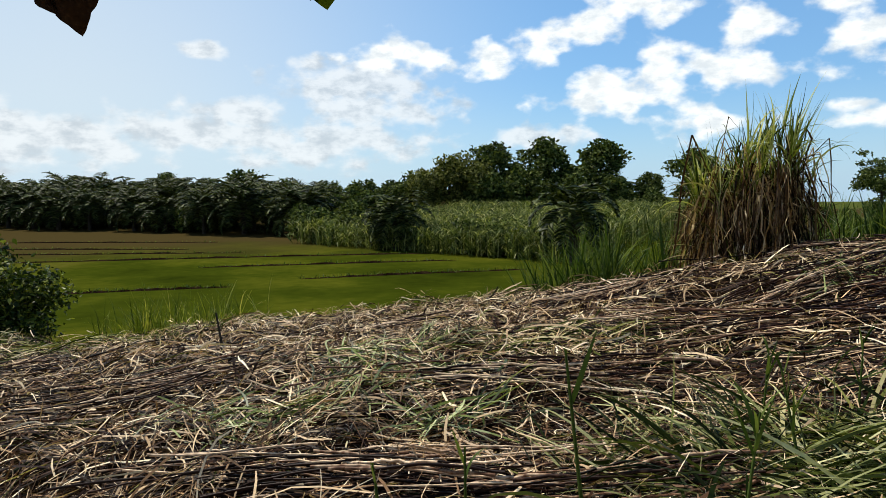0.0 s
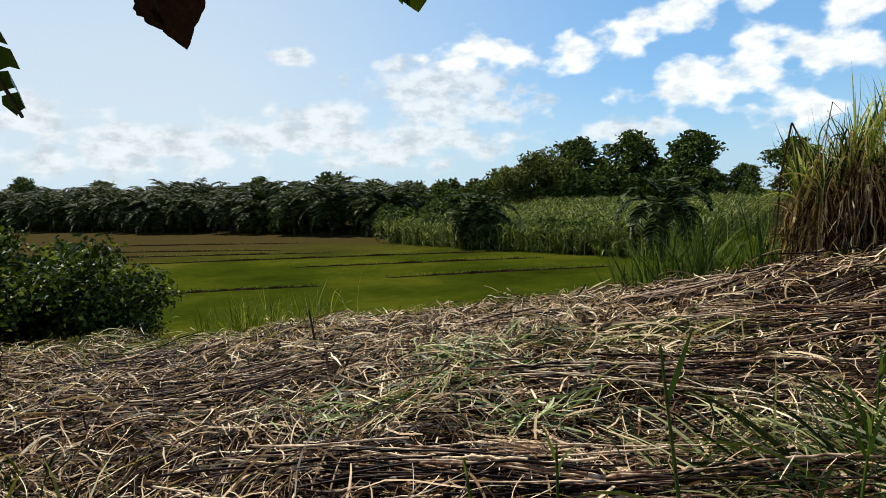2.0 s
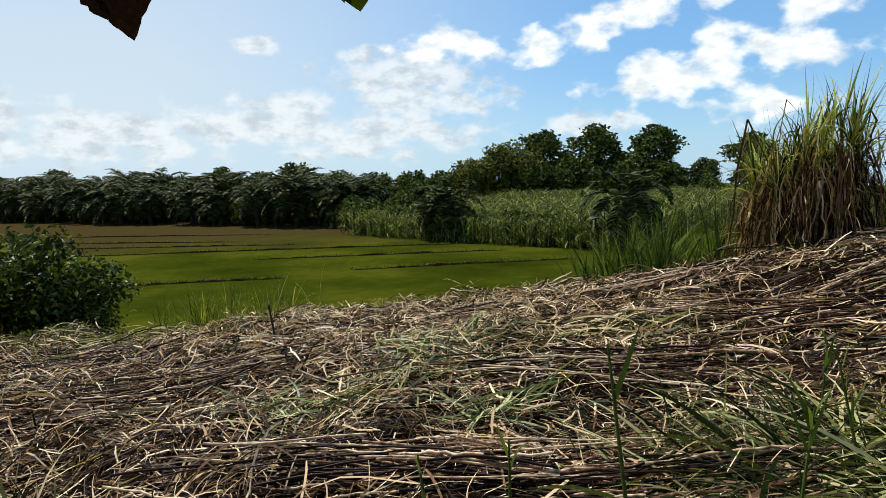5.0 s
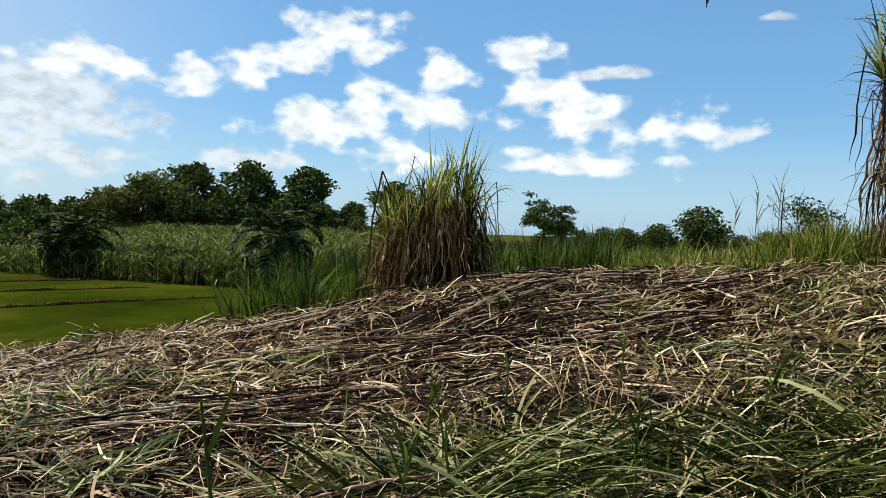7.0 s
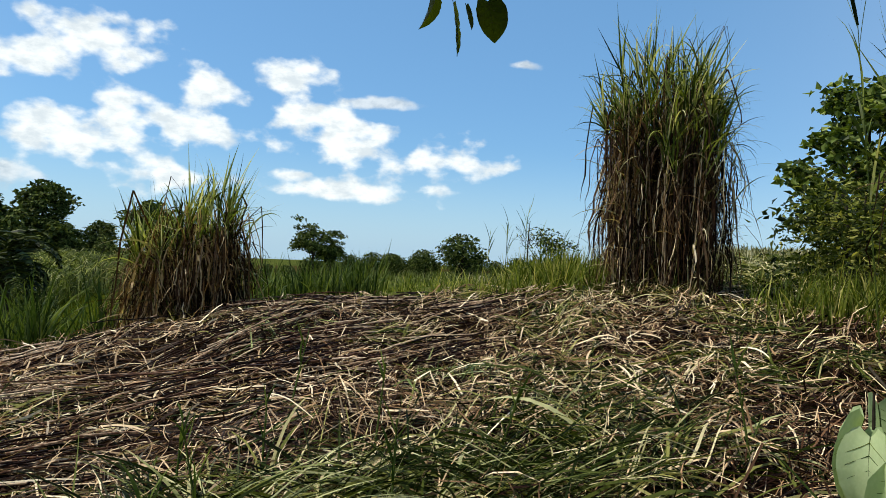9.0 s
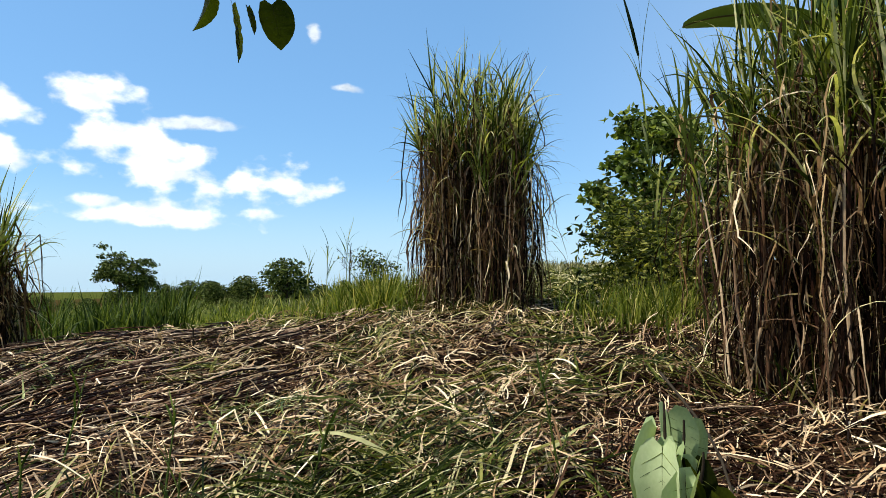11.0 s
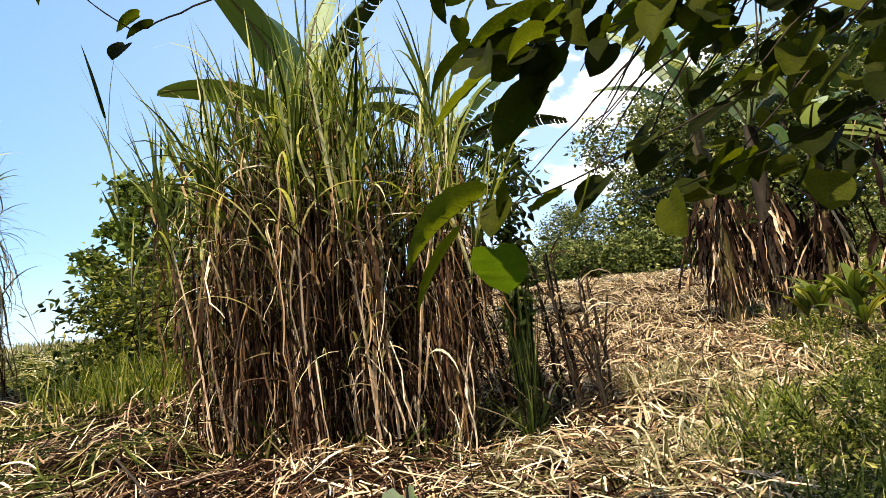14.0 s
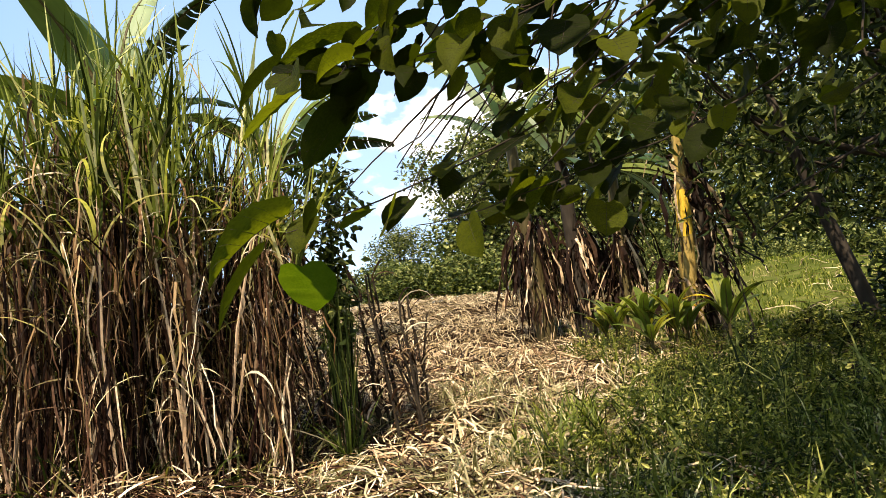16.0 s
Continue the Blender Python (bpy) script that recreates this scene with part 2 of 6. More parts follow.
BANANA = surface("banana_blade", [(0, (.015, .03, .006)), (.5, (.03, .06, .011)), (1, (.09, .14, .028))], .35, "object", 6, .5, glow=.1, gloss=.3, stretch=(1, 8, 1))
BANANA_PALE = surface("banana_blade_underside", [(0, (.17, .24, .12)), (.5, (.29, .37, .21)), (1, (.44, .5, .34))], .45, "object", 6, .4, glow=.3, stretch=(1, 8, 1))
BANANA_DRY = surface("dry_banana_leaf", [(0, (.006, .003, .002)), (.55, (.028, .014, .008)), (.79, (.13, .075, .038)), (.93, (.38, .27, .155)), (1, (.72, .58, .4))], .7, "island", 12, .3, glow=.1)
BANANA_STEM = surface("banana_stem", [(0, (.02, .014, .007)), (.5, (.075, .06, .025)), (1, (.24, .21, .08))], .45, "noise", 10, .8, .2, stretch=(3, 3, .4))
YELLOW_STEM = surface("yellow_banana_sheath", [(0, (.36, .2, .02)), (.5, (.62, .42, .05)), (1, (.72, .56, .14))], .45, "noise", 9, .8, .2, stretch=(3, 3, .4))
LUSH = surface("lush_broad_blade", [(0, (.035, .06, .01)), (.5, (.1, .14, .022)), (1, (.32, .3, .05))], .4, "object", 8, .6, glow=.3, gloss=.2, stretch=(1, 8, 1))
YELLOW_DULL = surface("dull_yellow_sheath", [(0, (.1, .06, .015)), (.5, (.3, .21, .06)), (1, (.5, .4, .13))], .45, "noise", 9, .8, .2, stretch=(3, 3, .4))
YELLOW_LEAF = surface("yellow_leaf", [(0, (.55, .32, .01)), (.5, (.75, .52, .03)), (1, (.8, .62, .1))], .5, "object", 12, .5, glow=.35)
BARK = surface("bark", [(0, (.014, .011, .008)), (.5, (.036, .029, .021)), (1, (.085, .07, .05))], .85, "noise", 14, .8, .6, stretch=(1, 1, .35))
TWIG = surface("twig", [(0, (.012, .009, .006)), (.5, (.032, .025, .017)), (1, (.085, .065, .045))], .7, "noise", 40, .6, .3)
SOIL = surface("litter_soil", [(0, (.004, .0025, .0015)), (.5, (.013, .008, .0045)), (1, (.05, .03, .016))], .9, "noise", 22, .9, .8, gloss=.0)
TURF = surface("rough_turf", [(0, (.02, .03, .006)), (.5, (.06, .075, .016)), (1, (.16, .15, .05))], .9, "noise", 3.2, .8, .7, gloss=.0)


def paddy_material():
    m = surface("paddy", [(0, (.015, .022, .002)), (.45, (.034, .045, .0035)), (.75, (.062, .068, .006)), (1, (.1, .09, .016))], .95, "noise", 1.7, .5, .6, patch=.6, gloss=.0)
    nodes, link = m.node_tree.nodes, m.node_tree.links.new
    main = nodes["Principled BSDF"]
    green = main.inputs["Base Color"].links[0].from_socket
    spot = nodes.new("ShaderNodeTexCoord").outputs["Object"]
    cut = nodes.new("ShaderNodeSeparateXYZ")
    link(spot, cut.inputs[0])
    ragged = nodes.new("ShaderNodeTexNoise")
    ragged.inputs["Scale"].default_value, ragged.inputs["Detail"].default_value = 0.12, 5
    link(spot, ragged.inputs["Vector"])
    add = nodes.new("ShaderNodeMath")
    add.operation = "MULTIPLY_ADD"
    link(ragged.outputs[0], add.inputs[0])
    add.inputs[1].default_value = 26
    link(cut.outputs[1], add.inputs[2])
    lean = nodes.new("ShaderNodeMath")
    lean.operation = "MULTIPLY_ADD"
    link(cut.outputs[0], lean.inputs[0])
    lean.inputs[1].default_value = -0.35
    link(add.outputs[0], lean.inputs[2])
    span = nodes.new("ShaderNodeMapRange")
    link(lean.outputs[0], span.inputs[0])
    span.inputs[1].default_value, span.inputs[2].default_value = 66, 90
    brown = nodes.new("ShaderNodeMix")
    brown.data_type = "RGBA"
    link(span.outputs[0], brown.inputs[0])
    link(green, brown.inputs[6])
    brown.inputs[7].default_value = (.05, .037, .013, 1)
    link(brown.outputs[2], main.inputs["Base Color"])
    return m


PADDY = paddy_material()


# ---- shapes ----
rng = np.random.default_rng(7)


def step(a, b, v):
    t = np.clip((v - a) / (b - a), 0, 1)
    return t * t * (3 - 2 * t)


def lattice(x, y, seed=0):
    """Smooth value noise on a square lattice, -1 to 1."""
    i, j = np.floor(x).astype(np.int64), np.floor(y).astype(np.int64)
    u, v = x - i, y - j
    u, v = u * u * (3 - 2 * u), v * v * (3 - 2 * v)

    def corner(a, b):
        n = (a * 374761393 + b * 668265263 + seed * 144665) & 0x7FFFFFFF
        n = ((n ^ (n >> 13)) * 1274126177) & 0x7FFFFFFF
        return ((n ^ (n >> 16)) & 0xFFFF) / 32767.5 - 1

    return (corner(i, j) * (1 - u) + corner(i + 1, j) * u) * (1 - v) + (corner(i, j + 1) * (1 - u) + corner(i + 1, j + 1) * u) * v


def bump_at(x, y, cx, cy, rx, ry):
    return np.exp(-((x - cx) / rx) ** 2 - ((y - cy) / ry) ** 2)


RIM_AZ, RIM_R = np.radians([-180, -60, -42, -26, -8, 20, 34, 42, 50, 57, 64, 70, 180]), np.array([40, 20, 10.8, 8.2, 8.1, 8.2, 8.4, 8.8, 9.8, 13, 30, 80, 80.0])


def fall(x, y):
    """How far the ground has fallen from the terrace (0) to the low land (1)."""
    turn, far = np.arctan2(x, y), np.hypot(x, y)
    wide = 10 + 14 * step(0.25, 0.8, turn)
    return step(0, 1, np.maximum((far - np.interp(turn, RIM_AZ, RIM_R)) / wide, (-10 - x) / 9))


def height(x, y):
    x, y = np.asarray(x, float), np.asarray(y, float)
    top = 0.05 + 0.085 * np.clip(x, -4, 18) + 0.02 * np.clip(x - 18, 0, 50) + np.where(y > 0, -0.012 * np.minimum(y, 12), 0.012 * np.maximum(y, -60))
    top = top - 0.17 * step(4.2, 8, y) * step(9, 6, x) - 0.1 * step(4, 9, y) * step(5, 1, x) - 0.26 * bump_at(x, y, 5.6, -.5, 2.4, 1.9) + 0.26 * bump_at(x, y, 3.8, 6.3, 2.2, 1.2) + 0.16 * bump_at(x, y, 7.6, 5.3, 1.8, 1.6) - 0.17 * bump_at(x, y, 2.2, 5.45, .75, .3) - .12 * bump_at(x, y, 4.3, 4.4, .8, .25) - .1 * bump_at(x, y, 1.3, 3.9, .7, .22) + 0.45 * bump_at(x, y, 15.2, -6.2, 4.5, 4) + 0.95 * bump_at(x, y, 13, -15, 4.6, 4.6)
    top = top + 0.06 * lattice(x * 0.9, y * 0.9, 3) + 0.07 * lattice(x * 2.3, y * 2.3, 5) + 0.035 * lattice(x * 5.1, y * 5.1, 6)
    low = -3.7 + 2.3 * step(0.3, 0.75, np.arctan2(x, np.maximum(y, 0.01))) * (y > 0)
    low = low - 0.022 * np.maximum(np.hypot(x, y) - 55, 0) * step(0.2, 0.4, np.arctan2(x, y))
    s = fall(x, y)
    return top * (1 - s) + low * s


def mesh_of(name, verts, faces, mats, smooth=False, which=None):
    """A mesh from arrays: verts (n, 3), faces (m, 3 or 4)."""
    verts, faces = np.asarray(verts, np.float32).reshape(-1, 3), np.asarray(faces, np.int32)
    k = faces.shape[1]
    me = bpy.data.meshes.new(name)
    me.vertices.add(len(verts))
    me.vertices.foreach_set("co", verts.ravel())
    me.loops.add(faces.size)
    me.loops.foreach_set("vertex_index", faces.ravel())
    me.polygons.add(len(faces))
    me.polygons.foreach_set("loop_start", np.arange(0, faces.size, k, dtype=np.int32))
    me.polygons.foreach_set("use_smooth", np.full(len(faces), smooth))
    for m in mats if isinstance(mats, (list, tuple)) else [mats]:
        me.materials.append(m)
    if which is not None:
        me.polygons.foreach_set("material_index", np.asarray(which, np.int32))
    me.update(calc_edges=True)
    me.validate()
    return me


def stack(shapes):
    """Joins (verts, faces) pairs with faces of one size."""
    vs, fs, n = [], [], 0
    for v, f in shapes:
        v = np.asarray(v).reshape(-1, 3)
        vs.append(v)
        fs.append(np.asarray(f) + n)
        n += len(v)
    return np.concatenate(vs), np.concatenate(fs)


def part(name, shape, material, parent, label="", smooth=False):
    me = shape if isinstance(shape, bpy.types.Mesh) else mesh_of(name, *shape, material, smooth)
    ob = new(name, me)
    ob.parent = parent
    if label:
        ob["label"] = label
    return ob


def thing(name, at, label, category, group="", kind=""):
    ob = new(name)
    ob.location = at
    ob.empty_display_size = 0.1
    return tagged(ob, label, category, group, kind)


def unit(v):
    return v / np.maximum(np.linalg.norm(v, axis=-1, keepdims=True), 1e-9)


def strip_faces(n, s, w):
    """Faces of n strips of s steps, w points across (open)."""
    a = np.arange(n)[:, None, None] * ((s + 1) * w) + np.arange(s)[None, :, None] * w + np.arange(w - 1)[None, None, :]
    return np.stack([a, a + 1, a + w + 1, a + w], -1).reshape(-1, 4)


def blades(base, way, length, width, bend, segs=4, roll=0.4, taper=(.7, 1, .9, .6, .06), sag=(0, 0, -1), quick=1.3):
    """Grass blades: ribbons from base that start along way and bend towards sag by the angle bend."""
    n = len(base)
    way = unit(np.asarray(way, float))
    sag = np.broadcast_to(np.asarray(sag, float), way.shape)
    side = sag - (sag * way).sum(-1, keepdims=True) * way
    side = unit(side + rng.normal(0, 0.25, (n, 3)))
    side = unit(side - (side * way).sum(-1, keepdims=True) * way)
    s = np.linspace(0, 1, segs + 1)
    ang = np.asarray(bend)[:, None] * s ** quick
    run = np.cos(ang)[..., None] * way[:, None] + np.sin(ang)[..., None] * side[:, None]
    pts = np.asarray(base)[:, None] + np.concatenate([np.zeros((n, 1, 3)), np.cumsum(run[:, :-1], 1)], 1) * (np.asarray(length) / segs)[:, None, None]
    flat = np.cross(way, side)
    turn = rng.normal(0, roll, n)[:, None, None]
    flat = np.cos(turn) * flat[:, None] + np.sin(turn) * np.cross(run, flat[:, None])
    w = np.asarray(width)[:, None] * np.interp(s, np.linspace(0, 1, len(taper)), taper)[None]
    v = np.stack([pts - flat * w[..., None] / 2, pts + flat * w[..., None] / 2], 2)
    return v.reshape(-1, 3), strip_faces(n, segs, 2)


def litter(x, y, turn, length, width, curl, lift, segs=4, roll=0.6, taper=(.8, 1, 1, .9, .5)):
    """Blades lying on the ground, following it, each with its own lift at both ends and a curl in plan."""
    n = len(x)
    s = np.linspace(-.5, .5, segs + 1)
    ang = turn[:, None] + curl[:, None] * s[None]
    px = x[:, None] + np.concatenate([np.zeros((n, 1)), np.cumsum(np.cos(ang[:, :-1]), 1)], 1) * (length / segs)[:, None]
    py = y[:, None] + np.concatenate([np.zeros((n, 1)), np.cumsum(np.sin(ang[:, :-1]), 1)], 1) * (length / segs)[:, None]
    arch = rng.normal(0, .05, n)[:, None] * (0.25 - s[None] ** 2) * 4 * length[:, None]
    pz = height(px, py) + lift[0][:, None] * (.5 - s[None]) + lift[1][:, None] * (.5 + s[None]) + np.abs(arch)
    pts = np.stack([px, py, pz], -1)
    tilt = rng.normal(0, roll, n)[:, None]
    side = np.stack([-np.sin(ang) * np.cos(tilt), np.cos(ang) * np.cos(tilt), np.broadcast_to(np.sin(tilt), ang.shape)], -1)
    w = width[:, None] * np.interp(s + .5, np.linspace(0, 1, len(taper)), taper)[None]
    v = np.stack([pts - side * w[..., None] / 2, pts + side * w[..., None] / 2], 2)
    return v.reshape(-1, 3), strip_faces(n, segs, 2)


def tubes(paths, radii, sides=5):
    """Tubes round polylines: paths (n, s, 3), radii (n, s)."""
    paths, radii = np.asarray(paths, float), np.asarray(radii, float)
    n, s, _ = paths.shape
    run = unit(np.gradient(paths, axis=1))
    ref = np.where(np.abs(run[..., 2:]) < 0.9, np.array([0, 0, 1.0]), np.array([1.0, 0, 0]))
    a = unit(np.cross(run, ref))
    b = np.cross(run, a)
    t = np.linspace(0, 2 * np.pi, sides + 1)
    ring = np.cos(t)[None, None, :, None] * a[:, :, None] + np.sin(t)[None, None, :, None] * b[:, :, None]
    v = paths[:, :, None] + ring[:, :, :-1] * radii[:, :, None, None]
    i = np.arange(n)[:, None, None] * (s * sides) + np.arange(s - 1)[None, :, None] * sides
    k = np.arange(sides)[None, None, :]
    k2 = (k + 1) % sides
    f = np.stack([i + k, i + k2, i + sides + k2, i + sides + k], -1).reshape(-1, 4)
    return v.reshape(-1, 3), f


def bent_path(points, count):
    """A smooth polyline of count points through the given ones."""
    points = np.asarray(points, float)
    t, u = np.linspace(0, 1, len(points)), np.linspace(0, 1, count)
    out = np.stack([np.interp(u, t, points[:, k]) for k in range(3)], 1)
    for _ in range(3):
        out[1:-1] = (out[:-2] + 2 * out[1:-1] + out[2:]) / 4
    return out


def leaf_cards(spots, size, aspect=0.55, droop=0.3, seed=1):
    """Small folded leaves: four triangles a leaf as two quads along the midrib."""
    r = np.random.default_rng(seed)
    n = len(spots)
    way = r.normal(0, 1, (n, 3))
    way[:, 2] = way[:, 2] * 0.6 - droop
    way = unit(way)
    side = unit(np.cross(way, r.normal(0, 1, (n, 3))))
    up = np.cross(side, way)
    L = (np.asarray(size) * r.uniform(.6, 1.3, n))[:, None]
    W = L * aspect / 2
    mid, tip = spots + way * L * .5 - up * L * .04, spots + way * L - up * L * .12
    fold = up * L * .1
    v = np.stack([spots, spots + way * L * .35 + side * W + fold, mid, spots + way * L * .35 - side * W + fold, tip], 1)
    a = np.arange(n)[:, None] * 5
    f = np.concatenate([a + np.array([[0, 1, 4, 2]]), a + np.array([[0, 2, 4, 3]])])
    return v.reshape(-1, 3), f


# ---- ground: one sheet to the horizon ----
def build_ground():
    rings, spokes = 190, 288
    r = np.concatenate([[0], np.geomspace(0.35, 3500, rings)])
    a = np.linspace(0, 2 * np.pi, spokes, endpoint=False)
    x, y = r[1:, None] * np.sin(a), r[1:, None] * np.cos(a)
    z = height(x, y)
    v = np.concatenate([[[0, 0, float(height(0, 0))]], np.stack([x, y, z], -1).reshape(-1, 3)])
    i, k = np.arange(rings - 1)[:, None] * spokes + 1, np.arange(spokes)[None]
    k2 = (k + 1) % spokes
    f = np.stack([i + k, i + spokes + k, i + spokes + k2, i + k2], -1).reshape(-1, 4)
    f = np.concatenate([f, np.stack([np.zeros(spokes // 2, int), 1 + np.arange(0, spokes, 2), 1 + (np.arange(0, spokes, 2) + 1) % spokes, 1 + (np.arange(0, spokes, 2) + 2) % spokes], -1)])
    c = v[f].mean(1)
    which = np.where(fall(c[:, 0], c[:, 1]) > 0.12, 1, 0)
    which[(np.hypot(c[:, 0], c[:, 1]) > 11.5) & (np.hypot(c[:, 0] - 13, c[:, 1] + 5) > 7.5)] = 1
    which[(np.arctan2(c[:, 0], c[:, 1]) > radians(126)) & (np.hypot(c[:, 0], c[:, 1]) > 9.2)] = 1
    low = (fall(c[:, 0], c[:, 1]) > 0.9) & (c[:, 2] < -3.5) & (c[:, 1] > 14) & (np.hypot(c[:, 0], c[:, 1]) < 260)
    which[low] = 2
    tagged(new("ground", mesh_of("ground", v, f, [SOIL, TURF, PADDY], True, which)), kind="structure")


build_ground()


def ground_at(x, y):
    return float(height(x, y))


# ---- litter of cut stalks and blades over the terrace ----
FRESH = [(-1.05, 3.25, .3), (-.55, 3.4, .36), (-.3, 3.85, .4), (.05, 3.1, .3), (-.6, 4.3, .28), (3.3, 5.4, .4), (3.4, 3.4, .4), (-.1, 4.9, .3)]
PATCHES = [(.7, 4.6, .8), (1.5, 2.3, .7), (2.2, 2.0, .7), (2.9, 1.6, .6), (4.6, 7.0, .7), (4.0, 4.9, .4),
           (5.2, 3.6, .5), (6.6, 2.6, .5), (5.6, 1.3, .4), (6.8, 3.2, .5), (-3.6, 7.8, .9), (-5.0, 7.2, 1.0), (6.1, 6.0, .9), (7.0, 5.3, .8), (5.0, 6.9, .8), (7.5, 4.2, .6), (6.9, 6.3, .8), (5.9, 4.2, .5), (3.7, 6.6, .5), (4.9, 2.2, .6), (3.9, 2.9, .6)]


def scatter(n, far, lo, hi, near=0.7, power=1.0):
    """Spots over the terrace round the standing place, thinning with distance, within a sector."""
    r = near + (far - near) * rng.random(n) ** power
    a = np.radians(rng.uniform(lo, hi, n))
    return r * np.sin(a), r * np.cos(a)


def keep_clear(x, y):
    return fall(x, y) < 0.1


def grain_turn(x, y):
    """Which way the cut stalks lie: much the same way within a patch."""
    return 0.05 + 0.6 * lattice(x * 0.4, y * 0.4, 11) + 0.7 * lattice(x * 1.3, y * 1.3, 12)


def build_litter():
    shapes = []
    for n, far, lo, hi, lift, long, wide, curly in ((15000, 9.8, -62, 124, .1, (.12, .45), (.005, .013), .25), (30000, 9.8, -62, 124, .16, (.05, .2), (.006, .016), .6), (1500, 9.8, -62, 124, .17, (.14, .36), (.012, .022), .9),
                                                    (13000, 9, 124, 298, .1, (.1, .4), (.006, .016), .4)):
        x, y = scatter(n, far, lo, hi, .3)
        ok = keep_clear(x, y)
        x, y = x[ok], y[ok]
        k = len(x)
        turn = np.where(rng.random(k) < .25, grain_turn(x, y) + rng.normal(0, .35, k), rng.uniform(0, 6.3, k))
        pile = .08 * np.clip(lattice(x * 3.1, y * 3.1, 14), 0, 1)
        raised = np.where(rng.random(k) < .1, rng.uniform(.02, .1, k), 0)
        near = np.clip(np.hypot(x, y) / 5, .5, 1)
        shapes.append(litter(x, y, turn, rng.uniform(*long, k), rng.uniform(*wide, k) * near, rng.normal(0, curly * .6, k) + np.where(rng.random(k) < .1, rng.normal(0, 1.5, k), 0),
                             (rng.uniform(0, lift, k) + pile, rng.uniform(0, lift, k) + pile + raised), 2 if long[1] <= .2 else 3))
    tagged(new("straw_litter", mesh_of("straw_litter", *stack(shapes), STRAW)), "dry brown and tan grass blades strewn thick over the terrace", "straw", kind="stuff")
    shapes = []
    for n, far, long, wide, curly in ((17000, 9.4, (.04, .16), (.004, .01), 1.6), (3900, 9.4, (.12, .4), (.006, .017), .4)):
        x, y = scatter(n, far, -62, 93)
        ok = keep_clear(x, y) & ((np.hypot((x - 2.1) / 1.5, (y - 2.0) / .65) > 1) | (rng.random(len(x)) < .55)) & (lattice(x * 1.1, y * 1.1, 17) > -.5) & ((np.arctan2(x, y) < 1.2) | (rng.random(len(x)) < .25))
        x, y = x[ok], y[ok]
        k = len(x)
        pile = .08 * np.clip(lattice(x * 3.1, y * 3.1, 14), 0, 1)
        low = rng.uniform(.08, .18, k) + pile
        near = np.clip(np.hypot(x, y) / 5, .7, 1)
        shapes.append(litter(x, y, rng.uniform(0, 6.3, k), rng.uniform(*long, k), rng.uniform(*wide, k) * near, rng.normal(0, curly, k), (low, low + rng.uniform(-.04, .09, k))))
    tagged(new("straw_litter", mesh_of("straw_litter", *stack(shapes), STRAW_LIT)), "short curled straw shreds on top of the litter, coloured pale as sunlit", "straw", kind="stuff")
    x, y = scatter(36000, 19, 86, 128, 3.0, .8)
    far = (np.hypot(x, y) > 6.3) | (x - 4.2 < -1.3 * (y + 1.9))
    far &= (np.hypot(x, y) > 5.0) & ((y < -1.5) | (x > 7.4))
    x, y = x[far], y[far]
    k = len(x)
    shapes = [litter(x, y, np.where(rng.random(k) < .5, grain_turn(x, y) + rng.normal(0, .4, k), rng.uniform(0, 6.3, k)), rng.uniform(.08, .32, k), rng.uniform(.005, .012, k), rng.normal(0, .3, k),
                     (rng.uniform(0, .1, k), rng.uniform(0, .14, k)))]
    tagged(new("straw_litter", mesh_of("straw_litter", *stack(shapes), STRAW_PALE)), "sun-bleached golden straw covering the mound beyond the grass", "straw", kind="stuff")
    x, y = scatter(10000, 9.6, -60, 112, .9)
    ok = keep_clear(x, y)
    x, y = x[ok], y[ok]
    k = len(x)
    turn = np.where(rng.random(k) < .6, grain_turn(x, y) * .35 + rng.normal(0, .3, k), rng.uniform(0, 6.3, k))
    length = rng.uniform(.2, .8, k)
    s = np.linspace(-.5, .5, 5)
    px, py = x[:, None] + np.cos(turn)[:, None] * s * length[:, None], y[:, None] + np.sin(turn)[:, None] * s * length[:, None]
    lift = rng.uniform(.01, .13, k)[:, None] + rng.normal(0, .03, k)[:, None] * s * 2
    pts = np.stack([px, py, height(px, py) + lift], -1)
    pts[..., :2] += rng.normal(0, .006, (k, 5, 2))
    rad = np.repeat(rng.uniform(.0025, .006, k)[:, None], 5, 1)
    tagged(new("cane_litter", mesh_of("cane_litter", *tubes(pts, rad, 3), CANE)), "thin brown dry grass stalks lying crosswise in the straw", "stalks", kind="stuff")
    shapes = []
    for cx, cy, cr in PATCHES:
        n = int(250 * cr)
        x, y = cx + rng.normal(0, cr * .62, n), cy + rng.normal(0, cr * .45, n)
        lead = rng.uniform(-.5, .9)
        turn = lead + rng.normal(0, .7, n)
        shapes.append(litter(x, y, turn, rng.uniform(.2, .75, n), rng.uniform(.005, .017, n), rng.normal(0, .4, n), (rng.uniform(.05, .15, n), rng.uniform(.05, .2, n)), 5))
    x, y = scatter(1100, 9.5, -60, 112, .9)
    ok = keep_clear(x, y)
    x, y = x[ok], y[ok]
    n = len(x)
    shapes.append(litter(x, y, rng.uniform(0, 6.3, n), rng.uniform(.2, .6, n), rng.uniform(.004, .012, n), rng.normal(0, .8, n), (rng.uniform(.03, .12, n), rng.uniform(.03, .17, n)), 5))
    tagged(new("green_litter", mesh_of("green_litter", *stack(shapes), CUT)), "freshly cut green grass blades lying in swathes on the straw", "cut grass", kind="stuff")
    shapes = []
    for cx, cy, cr in FRESH:
        n = int(230 * cr)
        x, y = cx + rng.normal(0, cr * .55, n), cy + rng.normal(0, cr * .4, n)
        turn = rng.uniform(-.5, .9) + rng.normal(0, 1.3, n)
